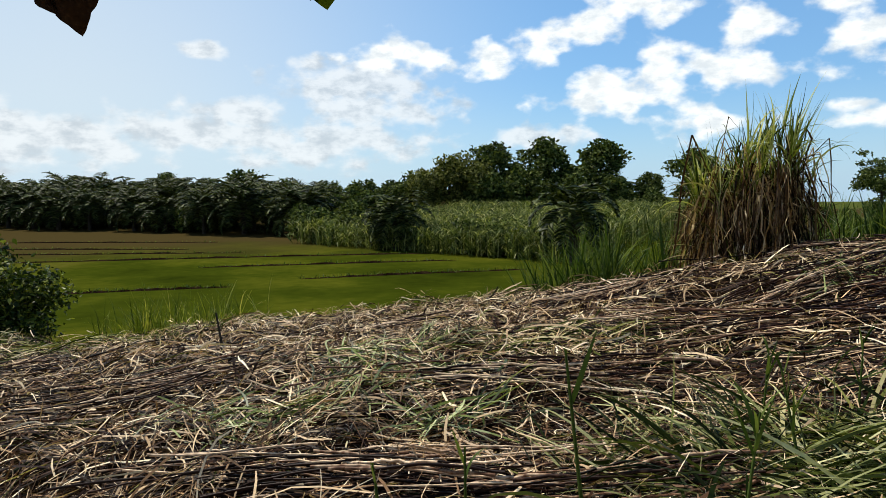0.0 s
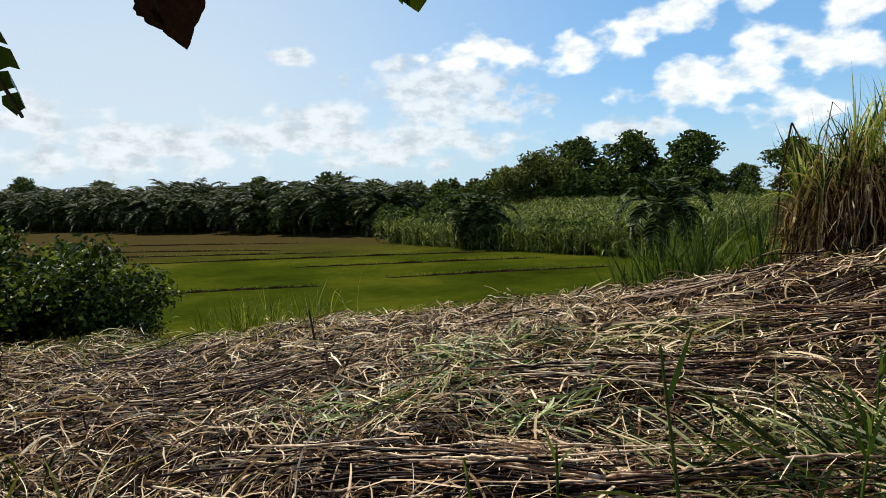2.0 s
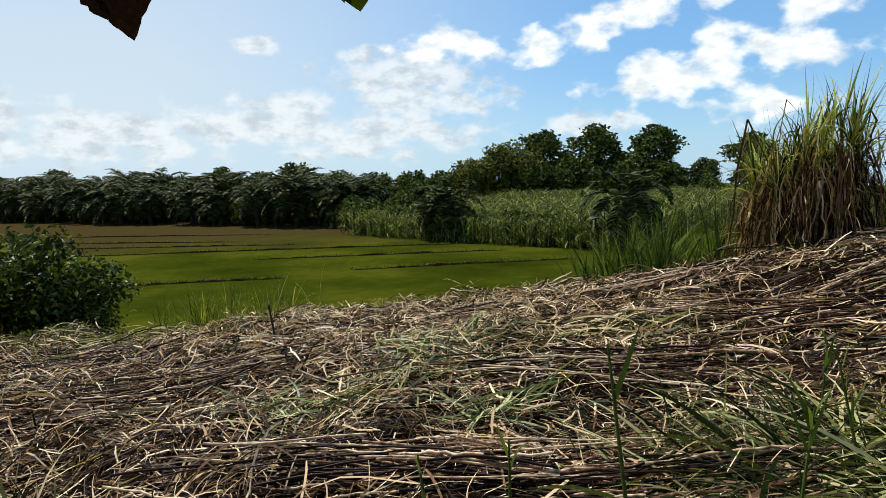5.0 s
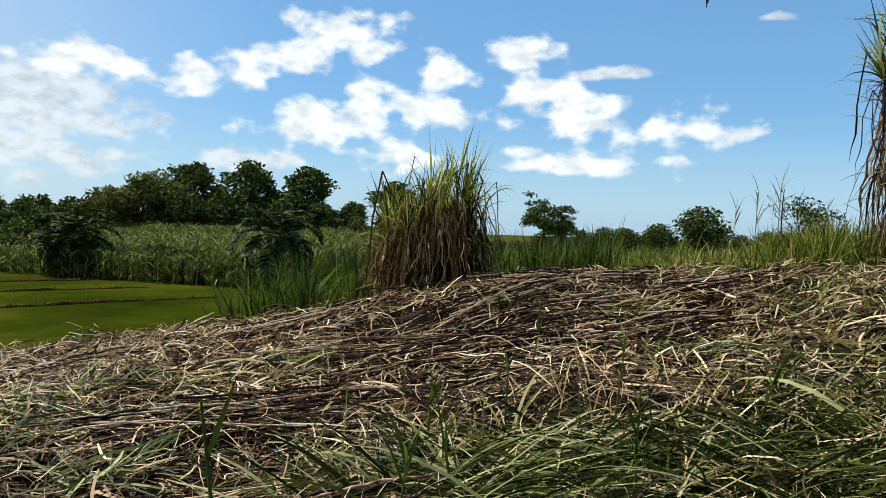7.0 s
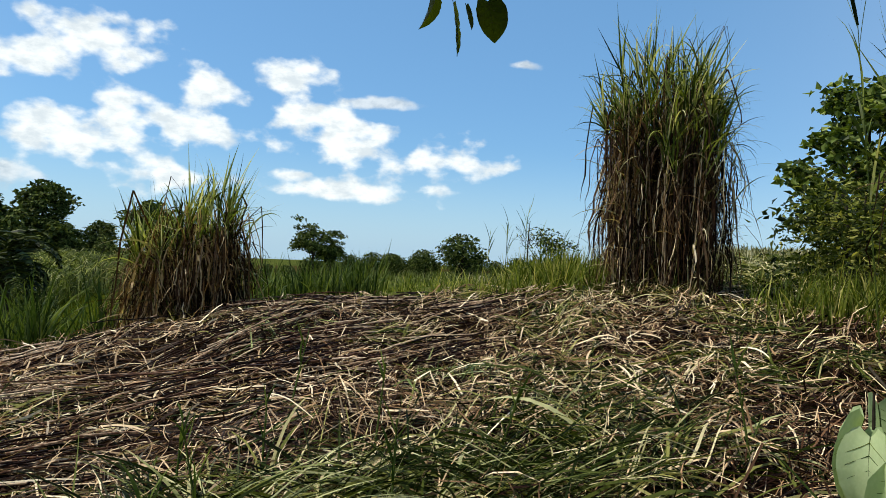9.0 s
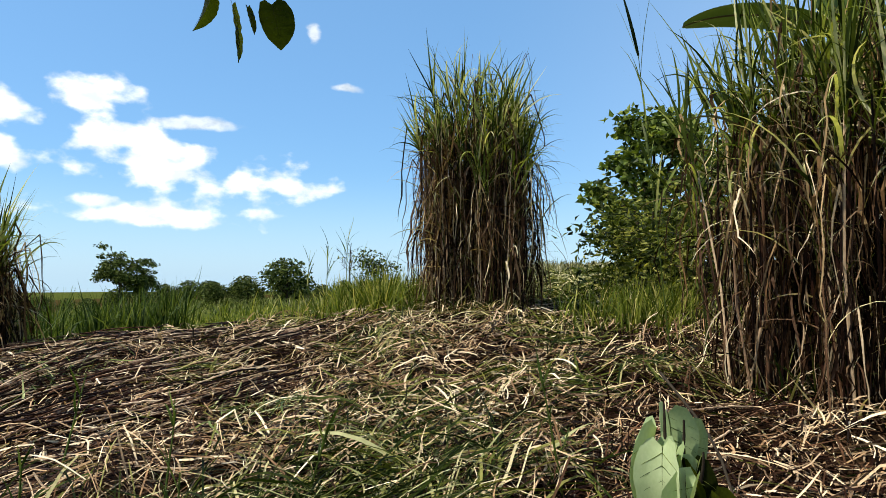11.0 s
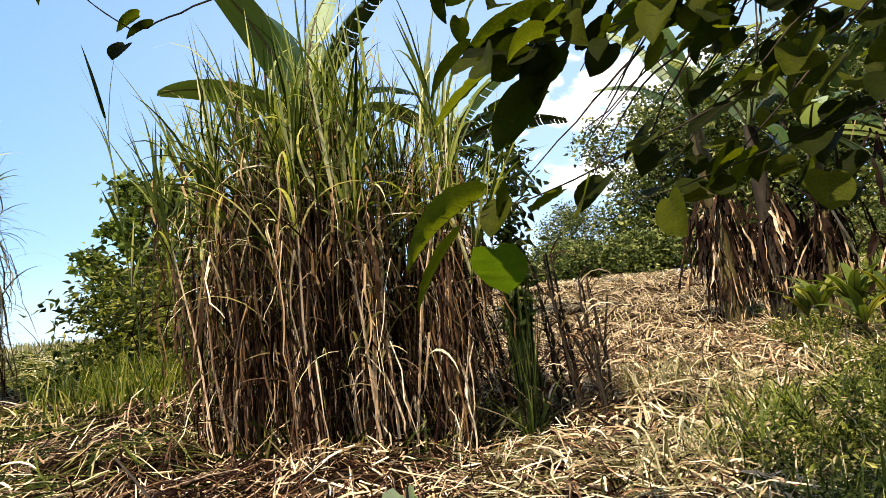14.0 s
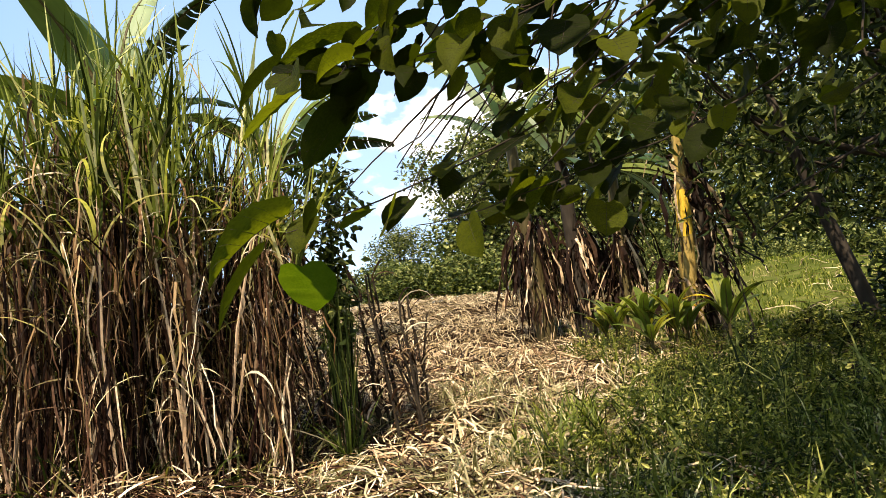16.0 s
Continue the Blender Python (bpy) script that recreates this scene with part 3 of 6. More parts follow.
        shapes.append(litter(x, y, turn, rng.uniform(.1, .36, n), rng.uniform(.004, .013, n), rng.normal(0, .5, n), (rng.uniform(.1, .18, n), rng.uniform(.1, .24, n)), 5))
    tagged(new("green_litter", mesh_of("green_litter", *stack(shapes), CUT_FRESH)), "bright fresh green blades heaped on the straw", "cut grass", kind="stuff")


build_litter()


def stalk_mesh(seed):
    """A dry cane with its swollen joints."""
    r = np.random.default_rng(seed)
    n = 13
    s = np.linspace(-.5, .5, n)
    path = np.stack([s, .008 * np.sin(s * 5 + seed) + r.normal(0, .003, n), .015 * np.cos(s * 4 + seed)], 1)[None]
    rad = np.where(np.arange(n) % 3 == 0, 1.25, 1.0)[None] * .0048
    return mesh_of("stalk", *tubes(path, rad, 6), CANE_PART, True)


STALKS = [stalk_mesh(k) for k in range(6)]


def cane_bundle(x, y, turn, long, wide, count, label):
    ob = thing("cane_bundle", (x, y, ground_at(x, y)), label, "stalks", "swathes of cut stalks")
    for k in range(int(count * 1.5)):
        u, v = rng.normal(0, long * .24), rng.normal(0, wide * .55)
        px, py = u * math.cos(turn) - v * math.sin(turn), u * math.sin(turn) + v * math.cos(turn)
        hump = .1 * math.exp(-(v / wide) ** 2)
        z = ground_at(x + px, y + py) - ground_at(x, y) + rng.uniform(.07, .14) + hump * rng.uniform(.3, 1.15)
        st = part("stalk", STALKS[k % 6], None, ob)
        a = turn + rng.normal(0, .13)
        slope = (ground_at(x + px + .4 * math.cos(a), y + py + .4 * math.sin(a)) - ground_at(x + px - .4 * math.cos(a), y + py - .4 * math.sin(a))) / .8
        length, thick = long * rng.uniform(.2, .6), rng.uniform(.6, 1.3)
        st.matrix_local = Matrix.LocRotScale((px, py, z), Euler((rng.uniform(0, 6), -math.atan(slope) + rng.normal(0, .03), a)), (length, thick, thick))
    return ob


for bx, by, bt, bl, bw, bc in ((-.4, 2.55, -.12, 1.5, .22, 46), (3.2, 7.0, .05, 2.2, .3, 44), (4.6, 6.2, .02, 2.2, .4, 52), (1.6, 6.6, .1, 2.0, .35, 44), (5.4, 4.9, -.05, 1.8, .3, 36), (2.6, 4.3, .05, 1.9, .35, 44), (1.95, 4.75, .06, 2.0, .35, 50), (2.9, 5.5, .12, 2.0, .3, 40), (-2.0, 4.25, .1, 1.5, .25, 34),
                               (.6, 3.5, -.1, 1.6, .25, 38), (3.4, 3.9, -.1, 1.6, .3, 34), (6.4, 3.3, .3, 1.5, .25, 26), (4.9, .7, -.35, 1.3, .2, 26), (.15, 2.3, -.2, 1.2, .16, 40), (-1.5, 2.3, -.05, 1.3, .16, 26), (4.3, 7.2, .0, 2.2, .3, 44), (5.6, 6.3, .1, 1.8, .3, 34), (2.4, 7.5, .08, 1.8, .25, 36), (3.6, 5.0, .0, 1.8, .25, 40), (-3.2, 5.4, .15, 1.4, .25, 28), (.1, 6.3, .12, 1.6, .25, 32)):
    cane_bundle(bx, by, bt, bl, bw, bc, "swathe of dry brown cut stalks lying on straw")


# ---- standing clumps of tall grass ----
def hanging(base, out, reach, drop, width, r, crinkle=.02):
    """Withered ribbons: out from the base by reach, then straight down by drop, crumpled and twisted."""
    n, k = len(base), 8
    s = np.linspace(0, 1, k)
    away = reach[:, None] * (1 - np.exp(-6 * s))
    wave = np.cumsum(r.normal(0, crinkle, (n, k, 2)), 1) + np.linspace(0, 1, k)[None, :, None] * r.normal(0, .07, (n, 1, 2))
    wave -= wave[:, :1]
    rise = reach * r.uniform(.2, 1.3, n)
    pts = base[:, None] + out[:, None] * away[..., None]
    pts[..., :2] += wave
    pts[..., 2] += rise[:, None] * np.sin(np.pi * np.minimum(s * 3, 1)) - drop[:, None] * s ** 1.15
    turn = r.uniform(0, 6.3, n)[:, None] + r.normal(0, 1.2, n)[:, None] * s
    flat = np.stack([np.cos(turn), np.sin(turn), r.normal(0, .25, (n, k))], -1)
    w = (width[:, None] * np.interp(s, [0, .15, .7, 1], [.6, 1, .8, .1]) * r.uniform(.6, 1.2, (n, k)))[..., None]
    v = np.stack([pts - flat * w / 2, pts + flat * w / 2], 2)
    return v.reshape(-1, 3), strip_faces(n, k - 1, 2)


def grass_clump(x, y, rx, ry, shoulder, top, stalks, dry, shoots, label, seed, flare=.1, shag=1.0, lean=.07, wide=.026, droop=500, tan=.38, crown=.16):
    """A stand of tall grass: tussocks of stalks, long withered strands hanging from them, drooping half-green blades over the shoulder and spiky shoots on top."""
    z0 = ground_at(x, y)
    ob = thing("grass_clump", (x, y, z0), label, "grass clump", "uncut clumps of tall grass")
    r = np.random.default_rng(seed)
    m = 9 + int(20 * rx * ry)
    ta, tq = np.arange(m) * 2.4 + r.normal(0, .35, m), np.sqrt((np.arange(m) + .6) / m) * r.uniform(.9, 1.05, m)
    tx, ty = np.cos(ta) * tq * rx * .9, np.sin(ta) * tq * ry * .9
    rise = r.normal(1, .07, m)
    own = r.integers(0, m, stalks)
    foot = np.stack([tx[own] + r.normal(0, .12, stalks), ty[own] + r.normal(0, .12, stalks), np.zeros(stalks)], 1)
    foot[:, 2] = height(foot[:, 0] + x, foot[:, 1] + y) - z0 - .03
    away = foot[:, :2] / [rx, ry]
    tall = shoulder * rise[own] * r.uniform(.82, 1.08, stalks) * (1.04 - .14 * (away ** 2).sum(1))
    head = foot + np.stack([foot[:, 0] * flare + r.normal(0, lean, stalks), foot[:, 1] * flare + r.normal(0, lean, stalks), tall], 1)
    mid = (foot + head) / 2 + r.normal(0, .035, (stalks, 3))
    paths = np.stack([foot, (foot + mid) / 2, mid, (mid + head) / 2, head], 1)
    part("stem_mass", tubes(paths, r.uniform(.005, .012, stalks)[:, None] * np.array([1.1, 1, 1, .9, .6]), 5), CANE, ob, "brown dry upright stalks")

    def spot(n, lo, hi):
        i = r.integers(0, stalks, n)
        p = foot[i] + (head[i] - foot[i]) * r.uniform(lo, hi, n)[:, None]
        return i, p, unit(np.stack([p[:, 0] / rx, p[:, 1] / ry, np.zeros(n)], 1) * .8 + r.normal(0, .6, (n, 3)) * [1, 1, 0])

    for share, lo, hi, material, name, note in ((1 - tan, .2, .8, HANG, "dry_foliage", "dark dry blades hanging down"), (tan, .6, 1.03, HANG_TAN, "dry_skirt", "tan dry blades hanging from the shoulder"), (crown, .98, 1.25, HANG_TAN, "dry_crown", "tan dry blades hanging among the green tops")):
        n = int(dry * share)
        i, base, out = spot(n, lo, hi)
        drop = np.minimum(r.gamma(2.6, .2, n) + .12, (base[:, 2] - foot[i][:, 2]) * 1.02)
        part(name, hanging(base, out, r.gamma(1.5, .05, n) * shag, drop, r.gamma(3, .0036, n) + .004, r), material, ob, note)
    n = dry // 2
    i, base, out = spot(n, .03, 1.0)
    way = unit(out * r.uniform(.2, 1.0, n)[:, None] + np.array([0, 0, 1]) * r.uniform(-.2, .8, n)[:, None])
    part("bent_foliage", blades(base, way, r.uniform(.15, .7, n), r.uniform(.004, .014, n), r.uniform(.5, 2.8, n), 6, .9, quick=.9), HANG_TAN if tan > .3 else HANG, ob, "dry blades sticking out at all angles")
    n = droop
    i, base, out = spot(n, .84, 1.05)
    way = unit(out * r.uniform(.1, .7, n)[:, None] + np.array([0, 0, 1]))
    part("drooping_foliage", blades(base, way, r.uniform(.3, .9, n), r.uniform(.35, .9, n) * wide, r.uniform(1.0, 2.8, n), 9, .5, (.6, 1, 1, .95, .85, .7, .5, .3, .04), quick=1.1), BLADE, ob, "half-green blades drooping over the shoulder")
    n = dry // 3
    i, base, out = spot(n, .0, 1.0)
    way = unit(out * r.uniform(.1, .6, n)[:, None] + np.array([0, 0, 1]))
    part("inner_foliage", blades(base, way, r.uniform(.25, .8, n), r.uniform(.005, .013, n), r.uniform(.2, 2.0, n), 6, .8), CUT, ob, "thin half-green blades among the stalks")
    n = droop // 4
    i, base, out = spot(n, .25, 1.03)
    way = unit(out * r.uniform(.3, .9, n)[:, None] + np.array([0, 0, 1]))
    part("pale_foliage", blades(base, way, r.uniform(.4, 1.05, n), r.uniform(.3, .85, n) * wide, r.uniform(1.2, 2.9, n), 8, .6, (.6, 1, 1, .9, .8, .6, .4, .05), quick=1.1), DRYGRASS, ob, "pale half-dry blades drooping over the stalks")
    n = 260
    a = r.uniform(0, 6.3, n)
    base = np.stack([np.cos(a) * rx * r.uniform(.7, 1.15, n), np.sin(a) * ry * r.uniform(.7, 1.1, n), np.zeros(n)], 1)
    base[:, 2] = height(base[:, 0] + x, base[:, 1] + y) - z0
    way = np.stack([np.cos(a) * .5, np.sin(a) * .5, r.uniform(.3, 1.4, n)], 1) + r.normal(0, .35, (n, 3))
    part("foot_foliage", blades(base, way, r.uniform(.15, .6, n), r.uniform(.008, .02, n), np.abs(r.normal(.8, .6, n)), 5, .7), CUT, ob, "half-green blades round the foot")
    # each shoot fans out stiff blades from one axis
    i, base, out = spot(shoots, .86, 1.02)
    edge = np.minimum(np.linalg.norm(base[:, :2] / [rx, ry], axis=1), 1.2)
    axis = unit(out * (np.abs(r.normal(.05, .1, shoots)) + .16 * edge)[:, None] + np.array([0, 0, 1]))
    stem = (top - shoulder) * r.uniform(.1, .5, shoots)
    stems = tubes(np.stack([base, base + axis * stem[:, None] * .5, base + axis * stem[:, None]], 1), np.repeat(r.uniform(.004, .008, shoots)[:, None], 3, 1), 5)
    per = 7
    k = np.repeat(np.arange(shoots), per)
    n = len(k)
    u = r.uniform(.1, 1, n)
    start = base[k] + axis[k] * (stem[k] * u)[:, None]
    way = unit(axis[k] + r.normal(0, .2, (n, 3)) * [1, 1, .2])
    length = (top - shoulder) * r.uniform(.35, .72, n) * np.where(r.random(n) < .25, .7, 1)
    bend = np.where(r.random(n) < .3, r.uniform(.9, 2.2, n), np.abs(r.normal(.12, .16, n)))
    part("green_foliage", stack([stems, blades(start, way, length, r.uniform(.45, 1.0, n) * wide, bend, 7, .6, (.6, 1, 1, .9, .75, .5, .28, .02), quick=1.8)]), BLADE, ob, "stiff green blades of the shoots on top")
    return ob


grass_clump(3.45, 7.65, .5, .5, 1.2, 2.25, 150, 1500, 50, "clump of tall grass with dry base and green tips", 21, shag=1.9, wide=.026, droop=190, flare=.06, tan=.62)
grass_clump(8.06, 4.4, .57, .57, 2.38, 3.65, 240, 2500, 84, "tall columnar clump of grass, dry brown blades hanging under green tips", 22, flare=.14, shag=1.45, wide=.03, droop=380, tan=.5, crown=.03)
grass_clump(6.0, -.02, .62, 1.08, 2.15, 3.75, 430, 3100, 104, "wide clump of tall grass with dry stalks and green tops", 23, shag=1.4, lean=.14, wide=.032, droop=820, tan=.24)


def tall_shoot(x, y, tall, lean, count, seed, label="single tall green grass shoot with narrow blades"):
    z = ground_at(x, y)
    ob = thing("grass_shoot", (x, y, z), label, "grass", "tall grass shoots")
    r = np.random.default_rng(seed)
    head = np.array([lean[0], lean[1], tall])
    path = np.stack([head * t + np.array([0, 0, -.02]) * (t == 0) for t in np.linspace(0, 1, 6)])[None]
    part("stem", tubes(path, np.linspace(.007, .003, 6)[None], 5), BLADE_DULL, ob)
    s = r.uniform(.45, 1, count)
    base = head * s[:, None]
    a = r.uniform(0, 6.3, count)
    way = np.stack([np.cos(a) * .35, np.sin(a) * .35, np.ones(count)], 1)
    part("foliage", blades(base, way, r.uniform(.4, .85, count) * min(1, tall / 2), r.uniform(.011, .022, count) * (1.5 if tall > 1.8 else .65), np.abs(r.normal(.5, .6, count)), 6, .4, (.6, 1, 1, .8, .5, .05)), BLADE if tall > .85 else BLADE_DULL, ob)
    return ob


for k, (sx, sy, st, sl) in enumerate(((6.3, 1.5, 2.75, (.05, .28)), (6.5, 1.25, 2.3, (0, .15)), (6.7, 1.1, 2.5, (.1, .2)), (6.2, 1.15, 2.0, (-.1, .2)), (7.0, 1.3, 2.2, (.0, .3)))):
    tall_shoot(sx, sy, st, sl, 11, 60 + k)
for k, (sx, sy, st, sl, sc) in enumerate(((.33, 1.36, .8, (-.08, .03), 1), (1.35, 2.85, .42, (.05, .05), 6), (1.7, 2.75, .42, (.05, .06), 5), (2.15, 3.3, .5, (.25, .2), 5), (2.2, 2.6, .55, (.15, .1), 6),
                                          (1.2, 2.2, .45, (-.05, .1), 7), (1.75, 1.9, .5, (.1, .1), 8), (.05, 1.75, .42, (0, 0), 2), (-.15, 1.8, .4, (-.05, 0), 2), (.75, 1.7, .45, (.1, .1), 6), (2.6, 2.2, .5, (.1, -.1), 7), (3.2, 1.2, .5, (0, .1), 6))):
    tall_shoot(sx, sy, st, sl, sc, 80 + k, "young green grass shoot standing up through the straw")


def stick(points, thick, label):
    p = np.array([(x, y, ground_at(x, y) + z) for x, y, z in points])
    ob = thing("stick", tuple(p[0]), label, "stick", "upright sticks")
    n = 9
    part("stick_shaft", tubes(bent_path(p - p[0], n)[None], np.linspace(thick, thick * .6, n)[None], 6), TWIG, ob, smooth=True)


stick([(-1.72, 5.25, -.02), (-1.76, 5.3, .2), (-1.8, 5.34, .38)], .012, "dark dead stick standing upright in the straw")
stick([(.16, 8.3, -.02), (.12, 8.3, .12), (.07, 8.3, .25)], .012, "dark dead stick standing upright in the straw")
stick([(.24, 8.35, -.02), (.42, 8.35, .1), (.6, 8.35, .16), (.67, 8.35, .3)], .014, "crooked dark branch poking out of the straw")
stick([(4.65, 5.55, -.02), (4.66, 5.57, .2), (4.66, 5.58, .35)], .012, "dark dead stick standing upright in the straw")


# ---- rough grass standing round the terrace ----
def grass_stand(name, x, y, tall, wide, material, label, bend=.6, per=1):
    """Upright blades rooted at the given spots; per blades a spot."""
    x, y, tall = np.repeat(x, per), np.repeat(y, per), np.repeat(tall, per)
    n = len(x)
    x, y = x + rng.normal(0, .05, n) * (per > 1), y + rng.normal(0, .05, n) * (per > 1)
    base = np.stack([x, y, height(x, y) - .02], 1)
    a, q = rng.uniform(0, 6.3, n), np.abs(rng.normal(0, .3, n))
    way = np.stack([np.cos(a) * q, np.sin(a) * q, np.ones(n)], 1)
    v, f = blades(base, way, tall * rng.uniform(.6, 1.15, n), rng.uniform(.6, 1.4, n) * wide, np.abs(rng.normal(bend, .5, n)), 4, .5)
    return tagged(new(name, mesh_of(name, v, f, material)), label, "grass", kind="stuff")


def in_box(n, x0, x1, y0, y1):
    return rng.uniform(x0, x1, n), rng.uniform(y0, y1, n)


gx, gy = in_box(1300, .9, 7.5, 9.0, 18)
gk = (gx - 1.6) > -.12 * (gy - 10)
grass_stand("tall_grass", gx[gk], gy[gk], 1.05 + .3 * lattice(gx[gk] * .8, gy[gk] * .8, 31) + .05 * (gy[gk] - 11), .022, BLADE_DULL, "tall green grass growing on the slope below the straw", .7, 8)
gx, gy = in_box(900, 5, 34, 11, 34)
grass_stand("tall_grass", gx, gy, .4 + .15 * lattice(gx * .4, gy * .4, 32), .026, MEADOW, "yellow-green meadow grass running down behind the terrace", .7, 9)
gx, gy = in_box(420, 4.4, 9.6, 6.9, 10.6)
gk = gy > 7.6 - .12 * (gx - 4)
grass_stand("meadow_grass", gx[gk], gy[gk], .15 + .08 * lattice(gx[gk], gy[gk], 33), .014, MEADOW, "green grass along the rim of the terrace", .8, 8)
gx, gy = 7.75 + rng.normal(0, .6, 330), 5.6 + rng.normal(0, .4, 330)
grass_stand("meadow_grass", gx, gy, .62 + .14 * lattice(gx * 2, gy * 2, 34), .015, MEADOW, "bright grass tuft at the foot of the tall clump", .7, 7)
gx, gy = in_box(1900, 9, 26, -3.2, 12)
gk = (gy > 3.2 - .3 * (gx - 9)) & (gy < 2 + .75 * gx)
grass_stand("meadow_grass", gx[gk], gy[gk], .2 + .1 * lattice(gx[gk] * .5, gy[gk] * .5, 35), .02, DRYGRASS, "dry yellow-green grass on the rising ground", .8, 8)
gx, gy = 8.3 + rng.normal(0, .5, 160), 2.2 + rng.normal(0, .5, 160)
grass_stand("meadow_grass", gx, gy, .5 + .2 * lattice(gx * 2, gy * 2, 36), .014, MEADOW, "green weeds and grass at the edge of the wide clump", .8, 7)
gx, gy = in_box(420, -9.5, -3.2, 7.4, 10.6)
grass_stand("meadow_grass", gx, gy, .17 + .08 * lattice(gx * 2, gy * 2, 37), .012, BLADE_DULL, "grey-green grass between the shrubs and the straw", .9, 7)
gx, gy = -3.9 + rng.normal(0, .4, 60), 9.6 + rng.normal(0, .25, 60)
grass_stand("dry_tuft", gx, gy, .85 + .1 * lattice(gx, gy, 38), .012, MEADOW, "tuft of dry grey grass at the rim", .7, 8)
gx, gy = -2.6 + rng.normal(0, .35, 70), 1.95 + rng.normal(0, .4, 70)
grass_stand("dry_tuft", gx, gy, np.full(70, .45), .016, CUT, "tuft of half-dry grass in the straw", 1.1, 7)
gx = np.concatenate([2.05 + rng.normal(0, .32, 150), 1.4 + rng.normal(0, .25, 90), 2.8 + rng.normal(0, .3, 110), 3.4 + rng.normal(0, .3, 60), 1.1 + rng.normal(0, .2, 130)])
gy = np.concatenate([2.0 + rng.normal(0, .25, 150), 2.3 + rng.normal(0, .22, 90), 1.75 + rng.normal(0, .22, 110), 2.3 + rng.normal(0, .25, 60), 2.25 + rng.normal(0, .16, 130)])
gx, gy = np.repeat(gx, 7) + rng.normal(0, .14, len(gx) * 7), np.repeat(gy, 7) + rng.normal(0, .12, len(gy) * 7)
gn = len(gx)
ga = -.45 + .7 * lattice(gx * 1.6, gy * 1.6, 46) + rng.normal(0, .55, gn) + np.where(rng.random(gn) < .4, 3.14, 0)
gway = np.stack([np.cos(ga), np.sin(ga), rng.uniform(.1, 1.2, gn)], 1)
tagged(new("green_tuft", mesh_of("green_tuft", *blades(np.stack([gx, gy, height(gx, gy) - .01], 1), gway, rng.uniform(.2, .75, gn), rng.gamma(3, .0022, gn) + .0025, rng.uniform(.5, 1.7, gn), 6, .7), TUFT)),
       "dark green grass arching and lying in tangles between the straw", "grass", kind="stuff")
gx, gy = in_box(2600, 10, 75, 34, 96)
gk = (gx > 12 + (gy - 34) * .25)
grass_stand("far_meadow", gx[gk], gy[gk], 0.7 + .3 * lattice(gx[gk] * .15, gy[gk] * .15, 39), .06, CANELEAF, "distant tall green grass on the plain", .7, 6)


# ---- the cane field and the paddy's banks ----
def cane_field():
    n = 7500
    u, v = rng.random(n), rng.random(n) ** 1.4
    front = np.array([-13.5, 64.0]) * (1 - u[:, None]) + np.array([9.0, 43.5]) * u[:, None]
    deep = np.array([.45, .9])
    p = front + deep * v[:, None] * 46 + rng.normal(0, .5, (n, 2))
    tall = 2.65 + .6 * lattice(p[:, 0] * .35, p[:, 1] * .35, 41) + .035 * v * 46
    per = 9
    x, y, t = np.repeat(p[:, 0], per), np.repeat(p[:, 1], per), np.repeat(tall, per)
    x, y = x + rng.normal(0, .12, n * per), y + rng.normal(0, .12, n * per)
    z = np.minimum(height(x, y), -2.2)
    low = rng.random(n * per) * .72
    base = np.stack([x, y, z + low * t], 1)
    a = rng.uniform(0, 6.3, n * per)
    way = np.stack([np.cos(a) * .7, np.sin(a) * .7, np.ones(n * per)], 1)
    shapes = [blades(base, way, t * rng.uniform(.16, .34, n * per), rng.uniform(.05, .11, n * per), rng.uniform(.8, 2.6, n * per), 3, .7)]
    foot = np.stack([p[:, 0], p[:, 1], np.minimum(height(p[:, 0], p[:, 1]), -2.2)], 1)
    shapes.append(blades(foot, rng.normal(0, .06, (n, 3)) + [0, 0, 1], tall * .8, np.full(n, .07), np.full(n, .1), 4))
    tagged(new("cane_field", mesh_of("cane_field", *stack(shapes), CANELEAF)), "dense field of tall green cane beyond the paddy", "cane field", kind="stuff")


cane_field()


def bund(points, wide, tall):
    """A low earth bank between two paddies, ragged along its top."""
    path = bent_path([(x, y, ground_at(x, y)) for x, y in points], 60)
    along = unit(np.gradient(path[:, :2], axis=0))
    side = np.stack([-along[:, 1], along[:, 0], np.zeros(60)], 1)
    hump = ((.55 + .45 * lattice(np.arange(60) * .45, np.zeros(60) + points[0][0], 51)) * tall + .02) * np.sin(np.pi * np.linspace(0, 1, 60)) ** .35
    rows = [path - side * wide, path - side * wide * .35 + np.outer(hump, [0, 0, 1]), path + side * wide * .3 + np.outer(hump * .9, [0, 0, 1]), path + side * wide]
    v = np.stack(rows, 1)
    v[:, [0, 3], 2] -= .05
    ob = tagged(new("bund", mesh_of("bund", v, strip_faces(1, 59, 4), SOIL, True)), "low dark earth bank between green paddies", "earth bank", kind="structure")
    n = 300
    i = rng.integers(0, 60, n)
    tuft = path[i] + side[i] * rng.normal(0, wide * .5, n)[:, None] + np.outer(hump[i] * .5, [0, 0, 1])
    way = rng.normal(0, .5, (n, 3)) + [0, 0, 1]
    part("bank_grass", blades(tuft, way, rng.uniform(.1, .28, n), rng.uniform(.02, .05, n), np.abs(rng.normal(.6, .4, n)), 3), BLADE_DULL, ob)


